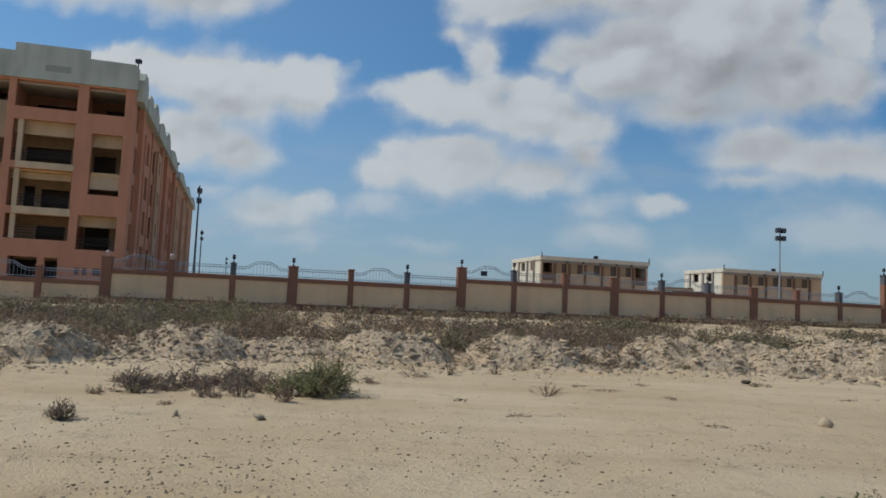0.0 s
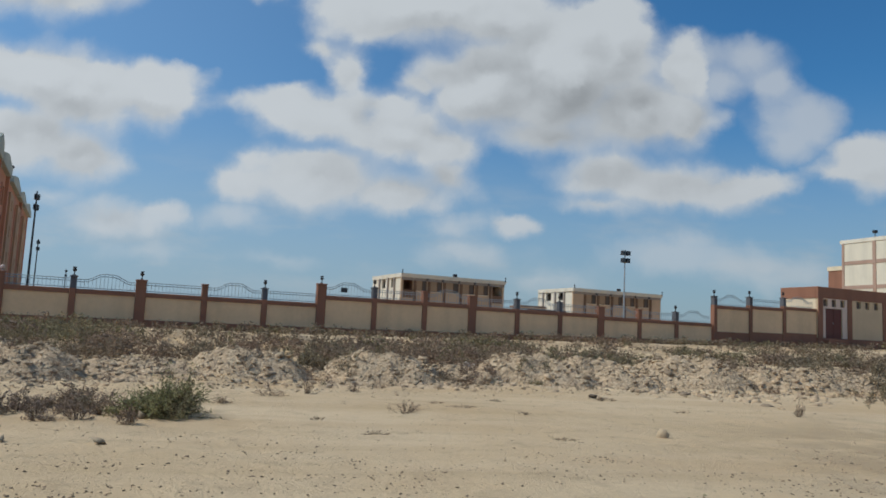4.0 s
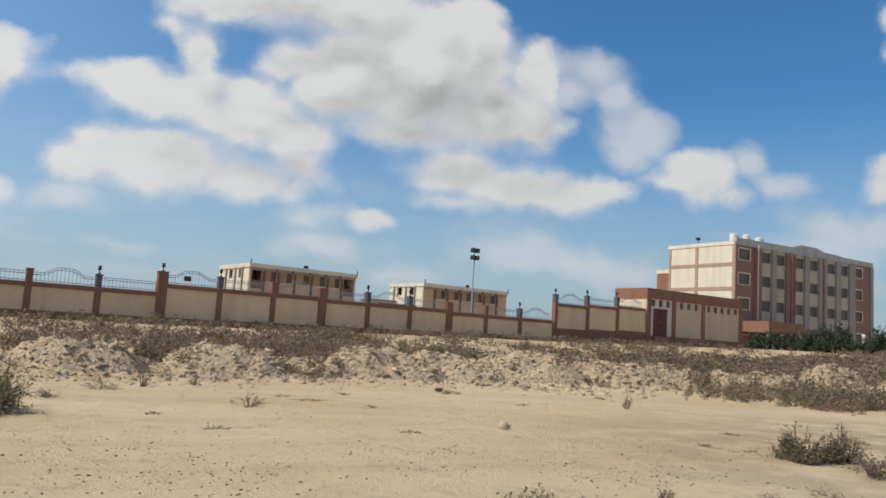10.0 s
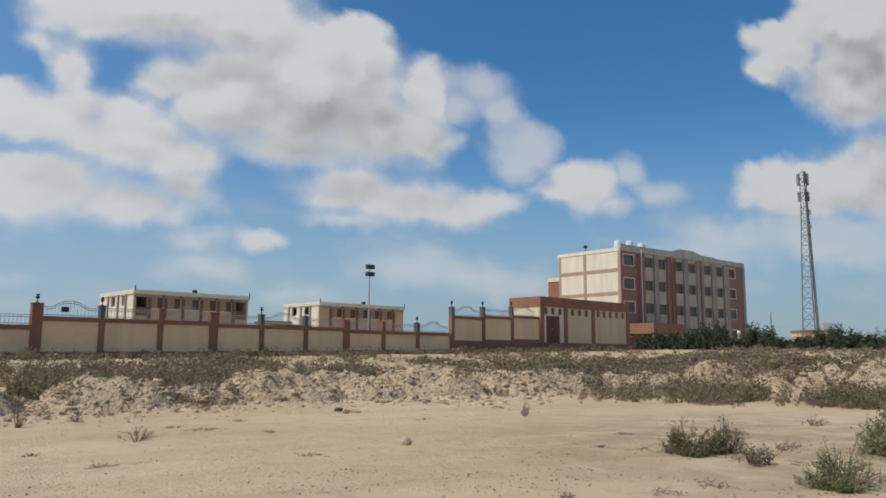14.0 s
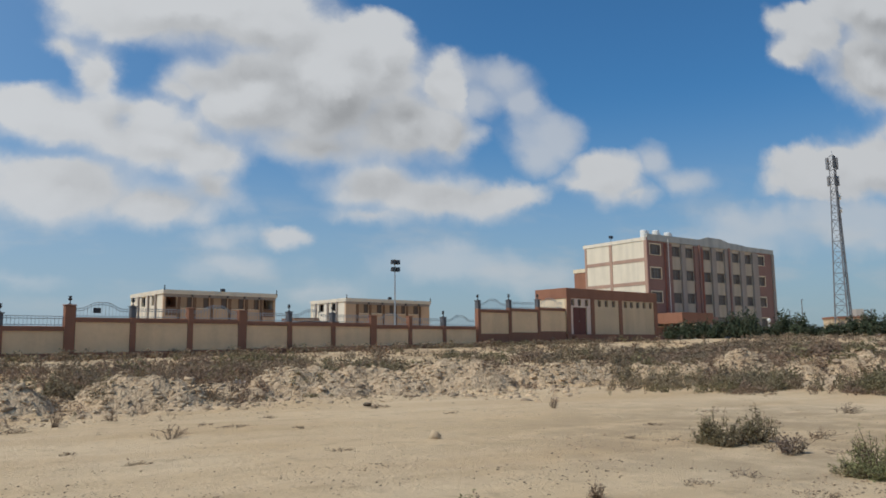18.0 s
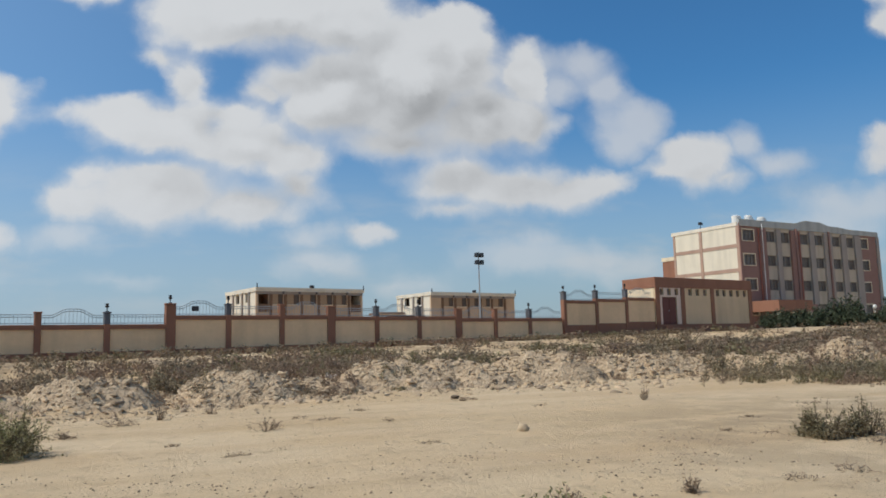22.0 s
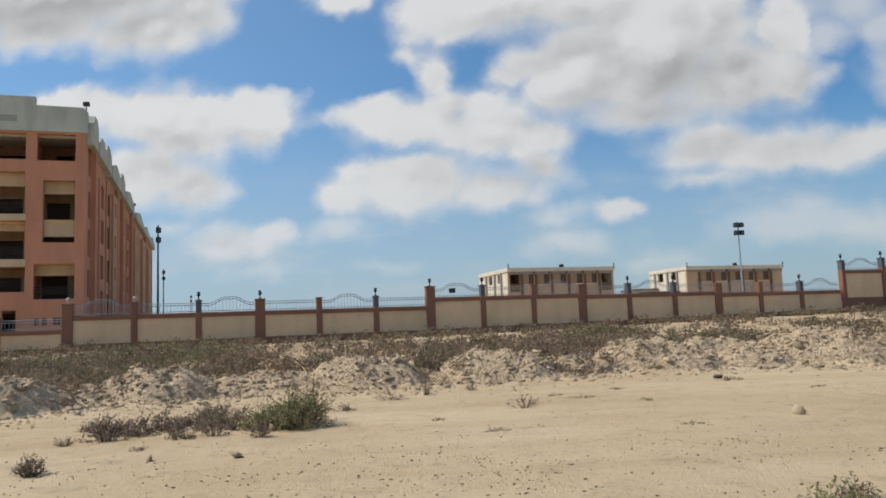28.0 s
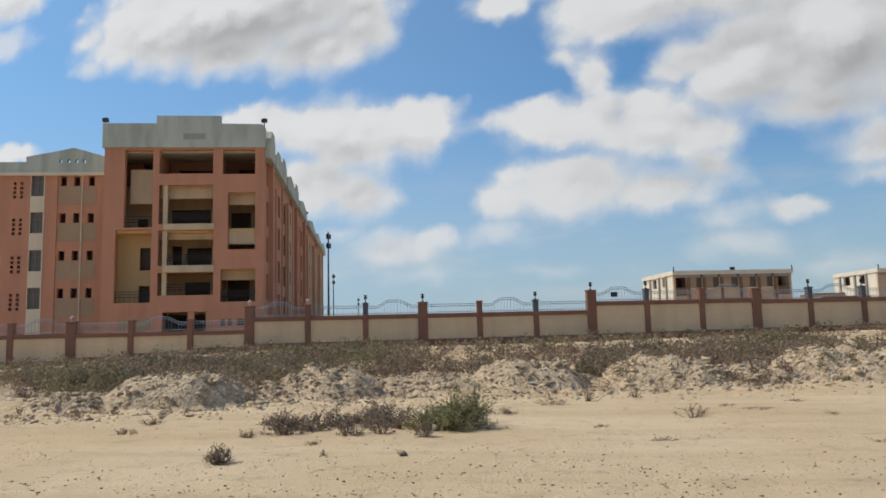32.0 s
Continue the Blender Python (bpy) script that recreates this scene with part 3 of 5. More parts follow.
def height_sheet(name, xs, ys):
    gx, gy = np.meshgrid(xs, ys)
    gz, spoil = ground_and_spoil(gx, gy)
    nx, ny = len(xs), len(ys)
    idx = np.arange(nx * ny).reshape(ny, nx)
    quads = np.stack([idx[:-1, :-1], idx[:-1, 1:], idx[1:, 1:], idx[1:, :-1]], -1).reshape(-1, 4)
    me = bpy.data.meshes.new(name)
    me.from_pydata(np.stack([gx, gy, gz], -1).reshape(-1, 3).tolist(), [], quads.tolist())
    me.polygons.foreach_set("use_smooth", np.ones(len(quads), bool))
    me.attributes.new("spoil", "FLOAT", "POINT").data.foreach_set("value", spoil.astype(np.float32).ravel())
    me.update()
    return me


me = height_sheet("ground", spread(-34, 56, 0.125, 4200), spread(4, 46, 0.115, 4200))
me.materials.append(SAND)
tagged(new("ground", me), "pale sandy waste ground with packed tracks and spoil heaps", "ground", kind="structure")

# ---------------------------------------------------------------- boundary wall
SLATE = material("slate_grey_paint", (0.115, 0.115, 0.125), 0.85, 0.08, 5, 0.15, 0.5, 0.1)
FENCE = material("weathered_grey_railing", (0.30, 0.34, 0.37), 0.8, 0.1, 10, 0.15, 1.5)
wall = thing("boundary_wall", pose(*grid(WALL_A, WALL_Q), 0, 0, 0, TURN),
             "long cream-panelled boundary wall with brown-red pillars and iron railing", "wall", kind="structure")


def urn():
    """A small iron lamp bracket on a pillar: a stem, a cup and a crown."""
    g = G().lathe([(0.10, 0), (0.10, 0.04), (0.03, 0.07), (0.03, 0.20), (0.09, 0.26), (0.12, 0.34), (0.05, 0.40), (0.13, 0.46), (0.02, 0.50)], 8)
    return g.mesh("lamp_bracket")


def globe():
    return G().lathe([(0.06, 0), (0.06, 0.05), (0.04, 0.07), (0.10, 0.12), (0.125, 0.19), (0.11, 0.27), (0.06, 0.32), (0.02, 0.335)], 12).mesh("globe")


URN, GLOBE = urn(), globe()
URN.materials.append(LAMP_IRON), GLOBE.materials.append(LENS)


def railing(length, arched):
    """One bay of iron railing: two rails, uprights, and in every second bay a raised arch."""
    g, k = G(), max(8, round(length / 0.2))

    def top(x):
        if not arched:
            return 0.56
        s = abs(x / length - 0.5) * 2
        return 0.52 + 0.36 * (0.5 + 0.5 * math.cos(math.pi * min(1.0, max(0.0, (s - 0.15) / 0.6)))) if s < 0.75 else 0.52
    for i in range(k + 1):
        x = length * i / k
        g.box(x - 0.009, x + 0.009, -0.009, 0.009, 0.02, top(x) - 0.005)
    rails = G()
    steps = 24 if arched else 1
    for lift in (0.0, -0.13):
        for i in range(steps):
            a, b = length * i / steps, length * (i + 1) / steps
            rails.tube((a, 0, top(a) + lift), (b, 0, top(b) + lift), 0.02, sides=6)
    rails.tube((0, 0, 0.08), (length, 0, 0.08), 0.02, sides=6)
    return g.mesh("bars"), rails.mesh("rails")


BARS = {arch: railing(BAY - 0.3, arch) for arch in (True, False)}
for pair in BARS.values():
    pair[0].materials.append(FENCE), pair[1].materials.append(FENCE)


def run_of_wall(owner, first, last, top, foot, thick=(), globes=(), bare=(), plinth=0.16, last_pillar=True):
    """Bays of wall from pillar first to pillar last along the owner's x axis, their coping at height top."""
    for i in range(first, last):
        x0, x1, z0 = i * BAY, (i + 1) * BAY, foot(i + 0.5) - 0.6
        z1 = foot(i + 0.5) + plinth
        part("plinth", G().box(x0, x1, -0.04, 0.26, z0, z1), TERRACOTTA_DEEP, owner)
        part("wall_panel", G().box(x0, x1, 0.0, 0.22, z1, top - 0.27), CREAM_WALL, owner)
        part("coping", G().block(x0, x1, -0.07, 0.29, top - 0.27, top, 0.03), TERRACOTTA_DEEP, owner)
        bars, rails = BARS[(i % 2) == 0]
        p = part("railing", rails, FENCE, owner, "weathered iron railing", pose(x0 + 0.15, 0.11, top))
        part("bars", bars, FENCE, p)
    for i in range(first, last + (1 if last_pillar else 0)):
        w = 0.29 if i in thick else 0.17
        rise = 0.72
        z0 = foot(i) - 0.6
        slate = i not in thick and i not in bare and i not in globes
        head = SLATE if slate else TERRACOTTA_DEEP
        pillar = part("pillar", G().block(i * BAY - w, i * BAY + w, -0.11, 0.33, z0, top + (0.02 if slate else rise - 0.07), 0.025), TERRACOTTA_DEEP, owner)
        if slate:
            part("pillar_head", G().block(i * BAY - w + 0.01, i * BAY + w - 0.01, -0.10, 0.32, top + 0.02, top + rise - 0.07, 0.025), SLATE, pillar, "slate-grey painted pillar head")
        part("cap", G().block(i * BAY - w - 0.04, i * BAY + w + 0.04, -0.15, 0.37, top + rise - 0.07, top + rise, 0.03), head, pillar)
        if i in globes:
            part("globe_lamp", GLOBE, LENS, pillar, "dusty pinkish glass globe lamp", pose(i * BAY, 0.11, top + rise))
        elif i not in bare:
            part("lamp_bracket", URN, LAMP_IRON, pillar, "dark iron lamp bracket without its lamp", pose(i * BAY, 0.11, top + rise))


def foot_of_wall(i):
    return float(np.interp(i, [-10, -4, -1, 0, 6, 15], [0.3, 0.5, 1.0, 1.3, 1.4, 1.8]))


run_of_wall(wall, -12, 0, 2.35, foot_of_wall, thick=(-3, -6, -9), globes=(-3,), bare=(-1, -4, -2, -5, -7, -8), last_pillar=False)
run_of_wall(wall, 0, 6, 3.07, foot_of_wall, thick=(0, 3), globes=(0, 1), bare=(4,), last_pillar=False)
run_of_wall(wall, 6, 9, 3.59, foot_of_wall, thick=(6,), bare=(8,), last_pillar=False)
run_of_wall(wall, 9, 12, 3.50, foot_of_wall, thick=(9,), bare=(9,), last_pillar=False)
run_of_wall(wall, 12, 15, 3.37, foot_of_wall, thick=(12,), bare=(12, 13), last_pillar=False)
part("crest_plate", G().box(6.36 * BAY, 6.48 * BAY, 0.06, 0.10, 3.85, 4.15), LAMP_IRON, wall, "small dark iron plate on the railing")

# the taller stretch that leads to the gatehouse
tall_wall = thing("tall_wall", pose(*grid(43.7, WALL_Q), 0, 0, 0, TURN),
                  "taller cream-panelled boundary wall with a high brown plinth", "wall", kind="structure")
BAY = 3.72
for k, top in enumerate((4.84, 5.0, 5.16)):
    run_of_wall(tall_wall, k, k + 1, top, lambda i: 1.95 + 0.12 * i, plinth=0.75, last_pillar=False)
BAY = 3.5

# ---------------------------------------------------------------- gatehouse
gate = thing("gatehouse", pose(*grid(54.95, WALL_Q - 0.1), 0, 0, 0, TURN),
             "low flat-roofed cream gatehouse with brown-red parapet and dark door", "building")
GW, GD, GTOP, GSTEP, GHEAD = 14.6, 3.6, 7.1, 2.75, 6.12
PALE_PINK = material("pale_pink_plaster", (0.72, 0.56, 0.45), 0.9, 0.05, 5, 0.12, 0.45, 0.1)
SLITS = [(c - 0.26, c + 0.26, 5.45, 6.05) for c in (0.85, 1.87, 2.93, 4.95, 6.05, 7.2, 9.15, 10.2, 11.3, 12.4, 13.55)]
part("front_wall", G().pierced(0, GW, GSTEP, GHEAD, 0, 0.25, SLITS + [(0.85, 2.9, GSTEP, 5.28)]), CREAM, gate)
part("side_wall", G().box(0, 0.25, 0.25, GD, GSTEP, GHEAD), PALE, gate)
part("side_wall", G().box(GW - 0.25, GW, 0.25, GD, GSTEP, GHEAD), CREAM, gate)
part("back_wall", G().box(0, GW, GD, GD + 0.25, 1.2, GHEAD), CREAM, gate)
part("plinth", G().box(-0.03, GW + 0.03, -0.05, GD, 1.2, GSTEP), TERRACOTTA_DEEP, gate)
part("roof", G().box(0.2, GW - 0.2, 0.2, GD, GHEAD, GHEAD + 0.2), ROOFING, gate)
for x0, x1, y0, y1 in ((-0.06, GW + 0.06, -0.06, 0.2), (-0.06, 0.2, 0.2, GD + 0.3), (GW - 0.2, GW + 0.06, 0.2, GD + 0.3), (0.2, GW - 0.2, GD + 0.04, GD + 0.3)):
    part("parapet", G().block(x0, x1, y0, y1, GHEAD, GTOP, 0.03), TERRACOTTA_DEEP, gate)
for x0, x1 in ((-0.04, 0.5), (3.5, 4.05), (8.0, 8.5), (14.1, 14.64)):
    part("pilaster", G().box(x0, x1, -0.09, 0.0, GSTEP, GHEAD), TERRACOTTA_DEEP, gate)
part("door_surround", G().pierced(0.5, 3.5, GSTEP, GHEAD, -0.03, 0.0, [(0.85, 2.9, GSTEP, 5.28)] + SLITS[:3]), PALE_PINK, gate, "pale pinkish plaster round the door")
door = part("door", G().box(0.88, 2.87, 0.08, 0.14, GSTEP, 5.25), WOOD_DOOR, gate, "dark red-brown closed steel door")
for x in (0.95, 1.95):
    for z in (2.9, 4.1):
        part("door_panel", G().box(x, x + 0.88, 0.055, 0.08, z, z + 1.0), WOOD_DOOR, door)
part("handle", G().tube((1.85, 0.03, 3.95), (1.85, 0.03, 4.1), 0.02), STEEL, door)
for a, b, c, d in SLITS:
    part("slit_window", G().box(a, b, 0.16, 0.2, c, d), DARK, gate)
part("step", G().block(0.6, 3.2, -0.6, -0.05, 2.2, 2.6, 0.03), TERRACOTTA_DEEP, gate)

# ---------------------------------------------------------------- school block
NEAR = (77.2, 82.6)
school = thing("school_building", pose(*NEAR, 0, 0, 0, 9),
               "four-storey school with brick ends, taupe pilasters and cream panels", "building")
SL, SD, STOP = 34.0, 12.0, 16.9


def window(owner, x0, x1, z0, z1, y, frame_mat, bars=2, sill=None):
    """A framed window set in a wall whose face is at y: frame, glass, mullions, sill."""
    w = part("window", G().pierced(x0, x1, z0, z1, y + 0.10, y + 0.18, [(x0 + 0.07, x1 - 0.07, z0 + 0.07, z1 - 0.07)]), frame_mat, owner)
    for k in range(1, bars):
        x = x0 + (x1 - x0) * k / bars
        part("mullion", G().box(x - 0.03, x + 0.03, y + 0.11, y + 0.17, z0 + 0.07, z1 - 0.07), frame_mat, w)
    z = z0 + (z1 - z0) * 0.66
    part("transom", G().box(x0 + 0.07, x1 - 0.07, y + 0.115, y + 0.165, z, z + 0.05), frame_mat, w)
    part("pane", G().box(x0 + 0.06, x1 - 0.06, y + 0.20, y + 0.22, z0 + 0.06, z1 - 0.06), DUSTY_GLASS, w)
    if sill:
        part("sill", G().box(x0 - 0.08, x1 + 0.08, y - 0.08, y + 0.1, z0 - 0.1, z0), sill, w)
    return w


ROWS = [(14.85, 16.4), (11.35, 12.9), (7.85, 9.4), (4.35, 5.9)]
COLS = [(0.7, 3.1), (5.6, 7.85), (8.95, 11.15), (13.45, 15.65), (16.95, 19.25), (21.35, 23.65), (25.05, 27.25), (29.0, 31.1)]
HOLES = [(a, b, c, d) for a, b in COLS for c, d in ROWS]
FADED = material("faded_brown_band", (0.40, 0.265, 0.20), 0.9, 0.06, 5, 0.12, 0.5, 0.1)
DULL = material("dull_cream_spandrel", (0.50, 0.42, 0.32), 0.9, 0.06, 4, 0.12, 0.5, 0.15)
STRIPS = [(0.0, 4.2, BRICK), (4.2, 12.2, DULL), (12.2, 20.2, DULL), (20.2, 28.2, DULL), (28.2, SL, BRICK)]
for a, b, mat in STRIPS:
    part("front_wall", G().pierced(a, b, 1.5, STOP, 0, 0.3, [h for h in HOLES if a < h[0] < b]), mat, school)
for a, b in COLS:
    for c, d in ROWS:
        window(school, a, b, c, d, 0.0, LOUVRE, 3, PALE if a in (0.7, 29.0) else DULL)
        if a in (0.7, 29.0):
            part("surround", G().pierced(a - 0.16, b + 0.16, c - 0.02, d + 0.16, -0.05, 0.0, [(a, b, c - 0.1, d)]), PALE, school, "pale window surround on brick")
for a, b in ((4.25, 5.55), (7.9, 8.9), (11.2, 13.4), (15.7, 16.9), (19.3, 21.3), (23.7, 25.0), (27.3, 28.9)):
    part("pilaster", G().box(a, b, -0.28, 0.0, 1.5, STOP - 0.15), BRICK if a in (11.2, 4.25) else TAUPE, school)
for a, b in ((12.15, 12.45), (20.15, 20.45)):
    part("fin", G().box(a, b, -0.5, -0.28, 1.5, STOP + 0.1), BRICK, school)
part("fin", G().box(-0.12, 0.35, -0.15, 0.0, 1.5, STOP + 0.4), BRICK, school)
part("fin", G().box(SL - 0.6, SL + 0.1, -0.2, 0.0, 1.5, STOP), TAUPE, school)
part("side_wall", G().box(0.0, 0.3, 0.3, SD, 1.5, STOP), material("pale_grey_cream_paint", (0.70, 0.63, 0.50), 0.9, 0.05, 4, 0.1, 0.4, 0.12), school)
part("east_wall", G().pierced(0.3, SD, 1.5, STOP, 0, 0.3, [(2.0, 4.0, c, d) for c, d in ROWS]), PALE, school,
     at=pose(SL, 0, 0, 0, 0, 90))
part("back_wall", G().box(0.3, SL, SD, SD + 0.3, 1.5, STOP), PALE, school)
for z in (13.85, 10.4, 6.9):
    part("band", G().box(-0.06, 0.0, 0.0, SD, z, z + 0.5), FADED, school)
for y0, y1 in ((0.0, 0.45), (6.5, 7.0), (SD - 0.35, SD)):
    part("side_pilaster", G().box(-0.10, 0.0, y0, y1, 1.5, STOP), FADED, school)
part("roof", G().box(0.2, SL - 0.2, 0.2, SD, STOP - 0.5, STOP - 0.25), ROOFING, school)
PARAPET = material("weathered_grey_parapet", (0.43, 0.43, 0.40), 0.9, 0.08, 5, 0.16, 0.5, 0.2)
top = G().prism([(0, STOP), (SL, STOP), (SL, STOP + 0.75), (26.0, STOP + 0.8), (23.6, STOP + 1.0), (20.8, STOP + 1.05), (18.6, STOP + 1.5), (15.0, STOP + 1.55), (12.6, STOP + 1.0), (0, STOP + 0.95)], -0.16, 0.25)
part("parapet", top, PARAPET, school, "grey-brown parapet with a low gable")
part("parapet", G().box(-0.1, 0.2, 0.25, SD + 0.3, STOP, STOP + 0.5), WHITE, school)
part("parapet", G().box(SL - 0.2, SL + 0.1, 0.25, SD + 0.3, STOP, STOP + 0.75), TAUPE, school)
part("parapet", G().box(0.2, SL - 0.2, SD, SD + 0.3, STOP, STOP + 0.6), GREY, school)
part("downpipe", G().tube((4.05, -0.12, 2.0), (4.05, -0.12, STOP - 0.2), 0.09), PIPE, school)
part("downpipe", G().tube((4.6, -0.36, 2.0), (4.6, -0.36, STOP + 0.4), 0.055), WHITE_METAL, school, "white plastic downpipe")
part("downpipe", G().tube((12.9, -0.42, 2.0), (12.9, -0.42, STOP - 0.4), 0.07), PIPE, school)
stair = part("stair_tower", G().box(0.8, 3.8, SD + 0.3, SD + 3.2, 1.5, 13.3), TERRACOTTA_DEEP, school)
part("cap", G().box(0.7, 3.9, SD + 0.3, SD + 3.3, 13.3, 13.9), PALE, stair)
porch = part("porch", G().box(1.2, 8.6, -4.6, -0.35, 4.7, 6.2), TERRACOTTA_DEEP, school, "brown-red entrance canopy")
part("porch_wing", G().box(8.6, 11.6, -3.4, -0.35, 4.5, 5.7), BRICK, porch, "darker lower end of the canopy")
for x in (1.5, 4.2, 8.0, 11.0):
    part("porch_column", G().box(x, x + 0.45, -4.5, -4.05, 1.5, 4.6), PALE, porch)
for k, x in enumerate((0.9, 2.3, 3.7, 5.1, 6.5, 7.9)):
    tank = thing("water_tank", pose(*(Matrix.LocRotScale((*NEAR, 0), Euler((0, 0, radians(9))), None) @ Vector((x, 1.1 + 0.8 * (k % 2), STOP - 0.25)))),
                 "dusty white rooftop water tank on a steel stand", "water tank", "tanks on the school roof")
    part("drum", G().lathe([(0.5, 0.8), (0.54, 0.85), (0.54, 1.8 + 0.1 * (k % 3)), (0.42, 1.9 + 0.1 * (k % 3)), (0.12, 1.94 + 0.1 * (k % 3))], 14), WHITE_METAL, tank)
    for sx in (-0.4, 0.4):
        for sy in (-0.4, 0.4):
            part("leg", G().tube((sx, sy, 0), (sx, sy, 0.81), 0.04), STEEL, tank)
for x in (14.6, 19.4, 24.2, 29.6):
    post = thing("garden_lamp", pose(*(Matrix.LocRotScale((*NEAR, 0), Euler((0, 0, radians(9))), None) @ Vector((x, -7.0, 2.3)))),
                 "globe lamp on a slim white post before the school", "lamp", "lamps before the school")
    part("post", G().lathe([(0.12, -0.6), (0.12, 0.3), (0.06, 0.36), (0.05, 2.6)], 10), WHITE_METAL, post)
    part("globe", G().lathe([(0.05, 2.6), (0.22, 2.72), (0.28, 2.92), (0.22, 3.12), (0.05, 3.2)], 14), WHITE_METAL, post, "white globe shade")
lamp = thing("roof_floodlight", pose(*(Matrix.LocRotScale((*NEAR, 0), Euler((0, 0, radians(9))), None) @ Vector((0.1, 6.7, STOP + 0.5)))),
             "small dark floodlight on the school parapet", "lamp")
part("stalk", G().tube((0, 0, 0), (0, 0, 0.6), 0.05), LAMP_IRON, lamp)
part("head", G().block(-0.3, 0.3, -0.2, 0.2, 0.55, 0.95, 0.05), LAMP_IRON, lamp)

# ---------------------------------------------------------------- dormitory
DORM = (-41.2, 61.1)
dorm = thing("dormitory_building", pose(*DORM, 0, 0, 0, 15),
             "five-storey terracotta dormitory with deep loggias and a grey-green parapet", "building")
DW = 14.25
OLIVE = material("khaki_spandrel", (0.40, 0.27, 0.165), 0.9)
LOGGIA = [(4.85, 9.65, 17.05, 19.3), (10.5, 13.45, 17.0, 19.3),
          (1.8, 4.3, 12.1, 19.25), (4.85, 9.65, 12.4, 16.0), (11.0, 13.45, 10.0, 15.3),
          (1.1, 4.25, 5.3, 11.9), (4.85, 9.7, 8.6, 11.8), (4.85, 9.75, 5.9, 7.95), (10.4, 13.5, 5.25, 8.2),
          (5.35, 9.15, 2.4, 4.4)]
part("front_wall", G().pierced(0, DW, 0.2, 19.45, 0, 0.55, LOGGIA), TERRACOTTA, dorm)
part("back_wall", G().pierced(0.5, DW - 0.5, 0.2, 16.6, 4.4, 4.7,
                              [(1.7, 2.7, 12.4, 13.6), (4.9, 8.6, 12.4, 14.4), (10.5, 12.4, 12.0, 14.1),
                               (6.4, 8.7, 8.6, 10.7), (5.0, 5.9, 8.6, 10.9), (6.2, 8.6, 5.9, 7.4), (10.2, 12.3, 5.3, 7.5), (4.6, 8.4, 2.5, 4.3)]), CREAM, dorm)
# Deeper red-brown than the front: the roof's shade is put into this wall.
part("attic_wall", G().pierced(0.5, DW - 0.5, 16.95, 19.1, 4.4, 4.7, [(2.2, 3.0, 17.3, 19.0), (3.4, 4.2, 17.2, 18.4), (5.5, 9.2, 17.2, 18.3), (11.2, 13.2, 17.2, 18.4)]), TERRACOTTA_DEEP, dorm)
part("loggia_panel", G().box(1.9, 4.3, 1.5, 1.7, 14.5, 17.75), CREAM, dorm)
part("loggia_back", G().pierced(0.6, 4.3, 5.2, 11.9, 2.2, 2.4, [(2.65, 3.65, 8.4, 10.5), (2.6, 3.6, 5.25, 6.95)]), YELLOW, dorm)
# Two dark sheets behind the doorways carry the rooms' shade in their colour.
part("loggia_gloom", G().box(0.6, 4.3, 3.0, 3.1, 5.2, 11.9), DARK, dorm)
part("room_gloom", G().box(0.6, DW - 0.6, 5.6, 5.8, 0.2, 19.45), DARK, dorm)
for z in (5.2, 8.5, 12.0, 16.95):
    part("floor_slab", G().box(4.6 if z in (8.5, 16.95) else 0.5, DW - 0.5, 0.55, 4.4, z - 0.35, z), YELLOW, dorm)
    part("floor_slab", G().box(0.5, DW - 0.5, 4.7, 5.6, z - 0.3, z), CONCRETE, dorm)
part("floor_slab", G().box(0.5, DW - 0.5, 0.55, 5.6, 19.1, 19.4), CONCRETE, dorm)
for x in (4.45, 9.95):
    part("cross_wall", G().box(x - 0.15, x + 0.15, 0.55, 4.4, 0.2, 19.1), TERRACOTTA, dorm)
for z0, z1 in ((12.4, 16.0), (8.6, 11.8), (5.9, 7.95)):
    part("slim_column", G().box(5.2, 5.6, 0.15, 0.5, z0, z1), CREAM, dorm)
part("loggia_beam", G().box(4.6, 9.8, 1.0, 1.3, 14.9, 16.6), CREAM, dorm)
part("loggia_beam", G().box(4.6, 9.8, 1.2, 1.5, 11.1, 11.65), CREAM, dorm)
part("loggia_beam", G().box(10.1, 13.6, 1.0, 1.3, 14.3, 15.6), CREAM, dorm)
part("loggia_beam", G().box(10.1, 13.6, 1.2, 1.5, 7.3, 8.15), CREAM, dorm)
part("basement_pier", G().box(7.55, 8.1, 0.05, 0.5, 2.4, 4.4), TERRACOTTA, dorm)
part("basement_panel", G().box(1.5, 4.4, -0.02, 0.0, 2.9, 3.9), OLIVE, dorm, "dull khaki panel")
part("balcony_front", G().box(10.6, 13.6, 0.60, 0.75, 10.55, 11.9), CREAM, dorm)
part("balcony_band", G().box(5.3, 9.8, -0.10, 0.0, 11.85, 12.4), CREAM, dorm)
part("balcony_band", G().box(5.3, 9.8, -0.10, 0.0, 7.98, 8.6), CREAM, dorm)
for a, b, z in ((1.8, 4.3, 12.1), (4.85, 9.65, 12.4), (5.5, 9.7, 8.6), (5.5, 9.75, 5.9), (10.4, 13.5, 5.25), (1.1, 4.25, 5.3)):
    rails = G()
    for h in (0.5, 0.75, 1.0):
        rails.tube((a, 0.2, z + h), (b, 0.2, z + h), 0.025, sides=6)
    k = 2
    while a + 0.22 * k < b:
        rails.tube((a + 0.22 * k, 0.2, z), (a + 0.22 * k, 0.2, z + 1.0), 0.012, sides=4)
        k += 2
    part("balcony_railing", rails, LAMP_IRON, dorm, "dark iron balcony railing")
for a, b in ((10.5, 10.85), (11.1, 11.45), (11.9, 12.9), (2.5, 2.85), (3.2, 3.55)):
    part("low_window", G().box(a, b, -0.012, 0.0, 3.1, 3.7), DARK, dorm)
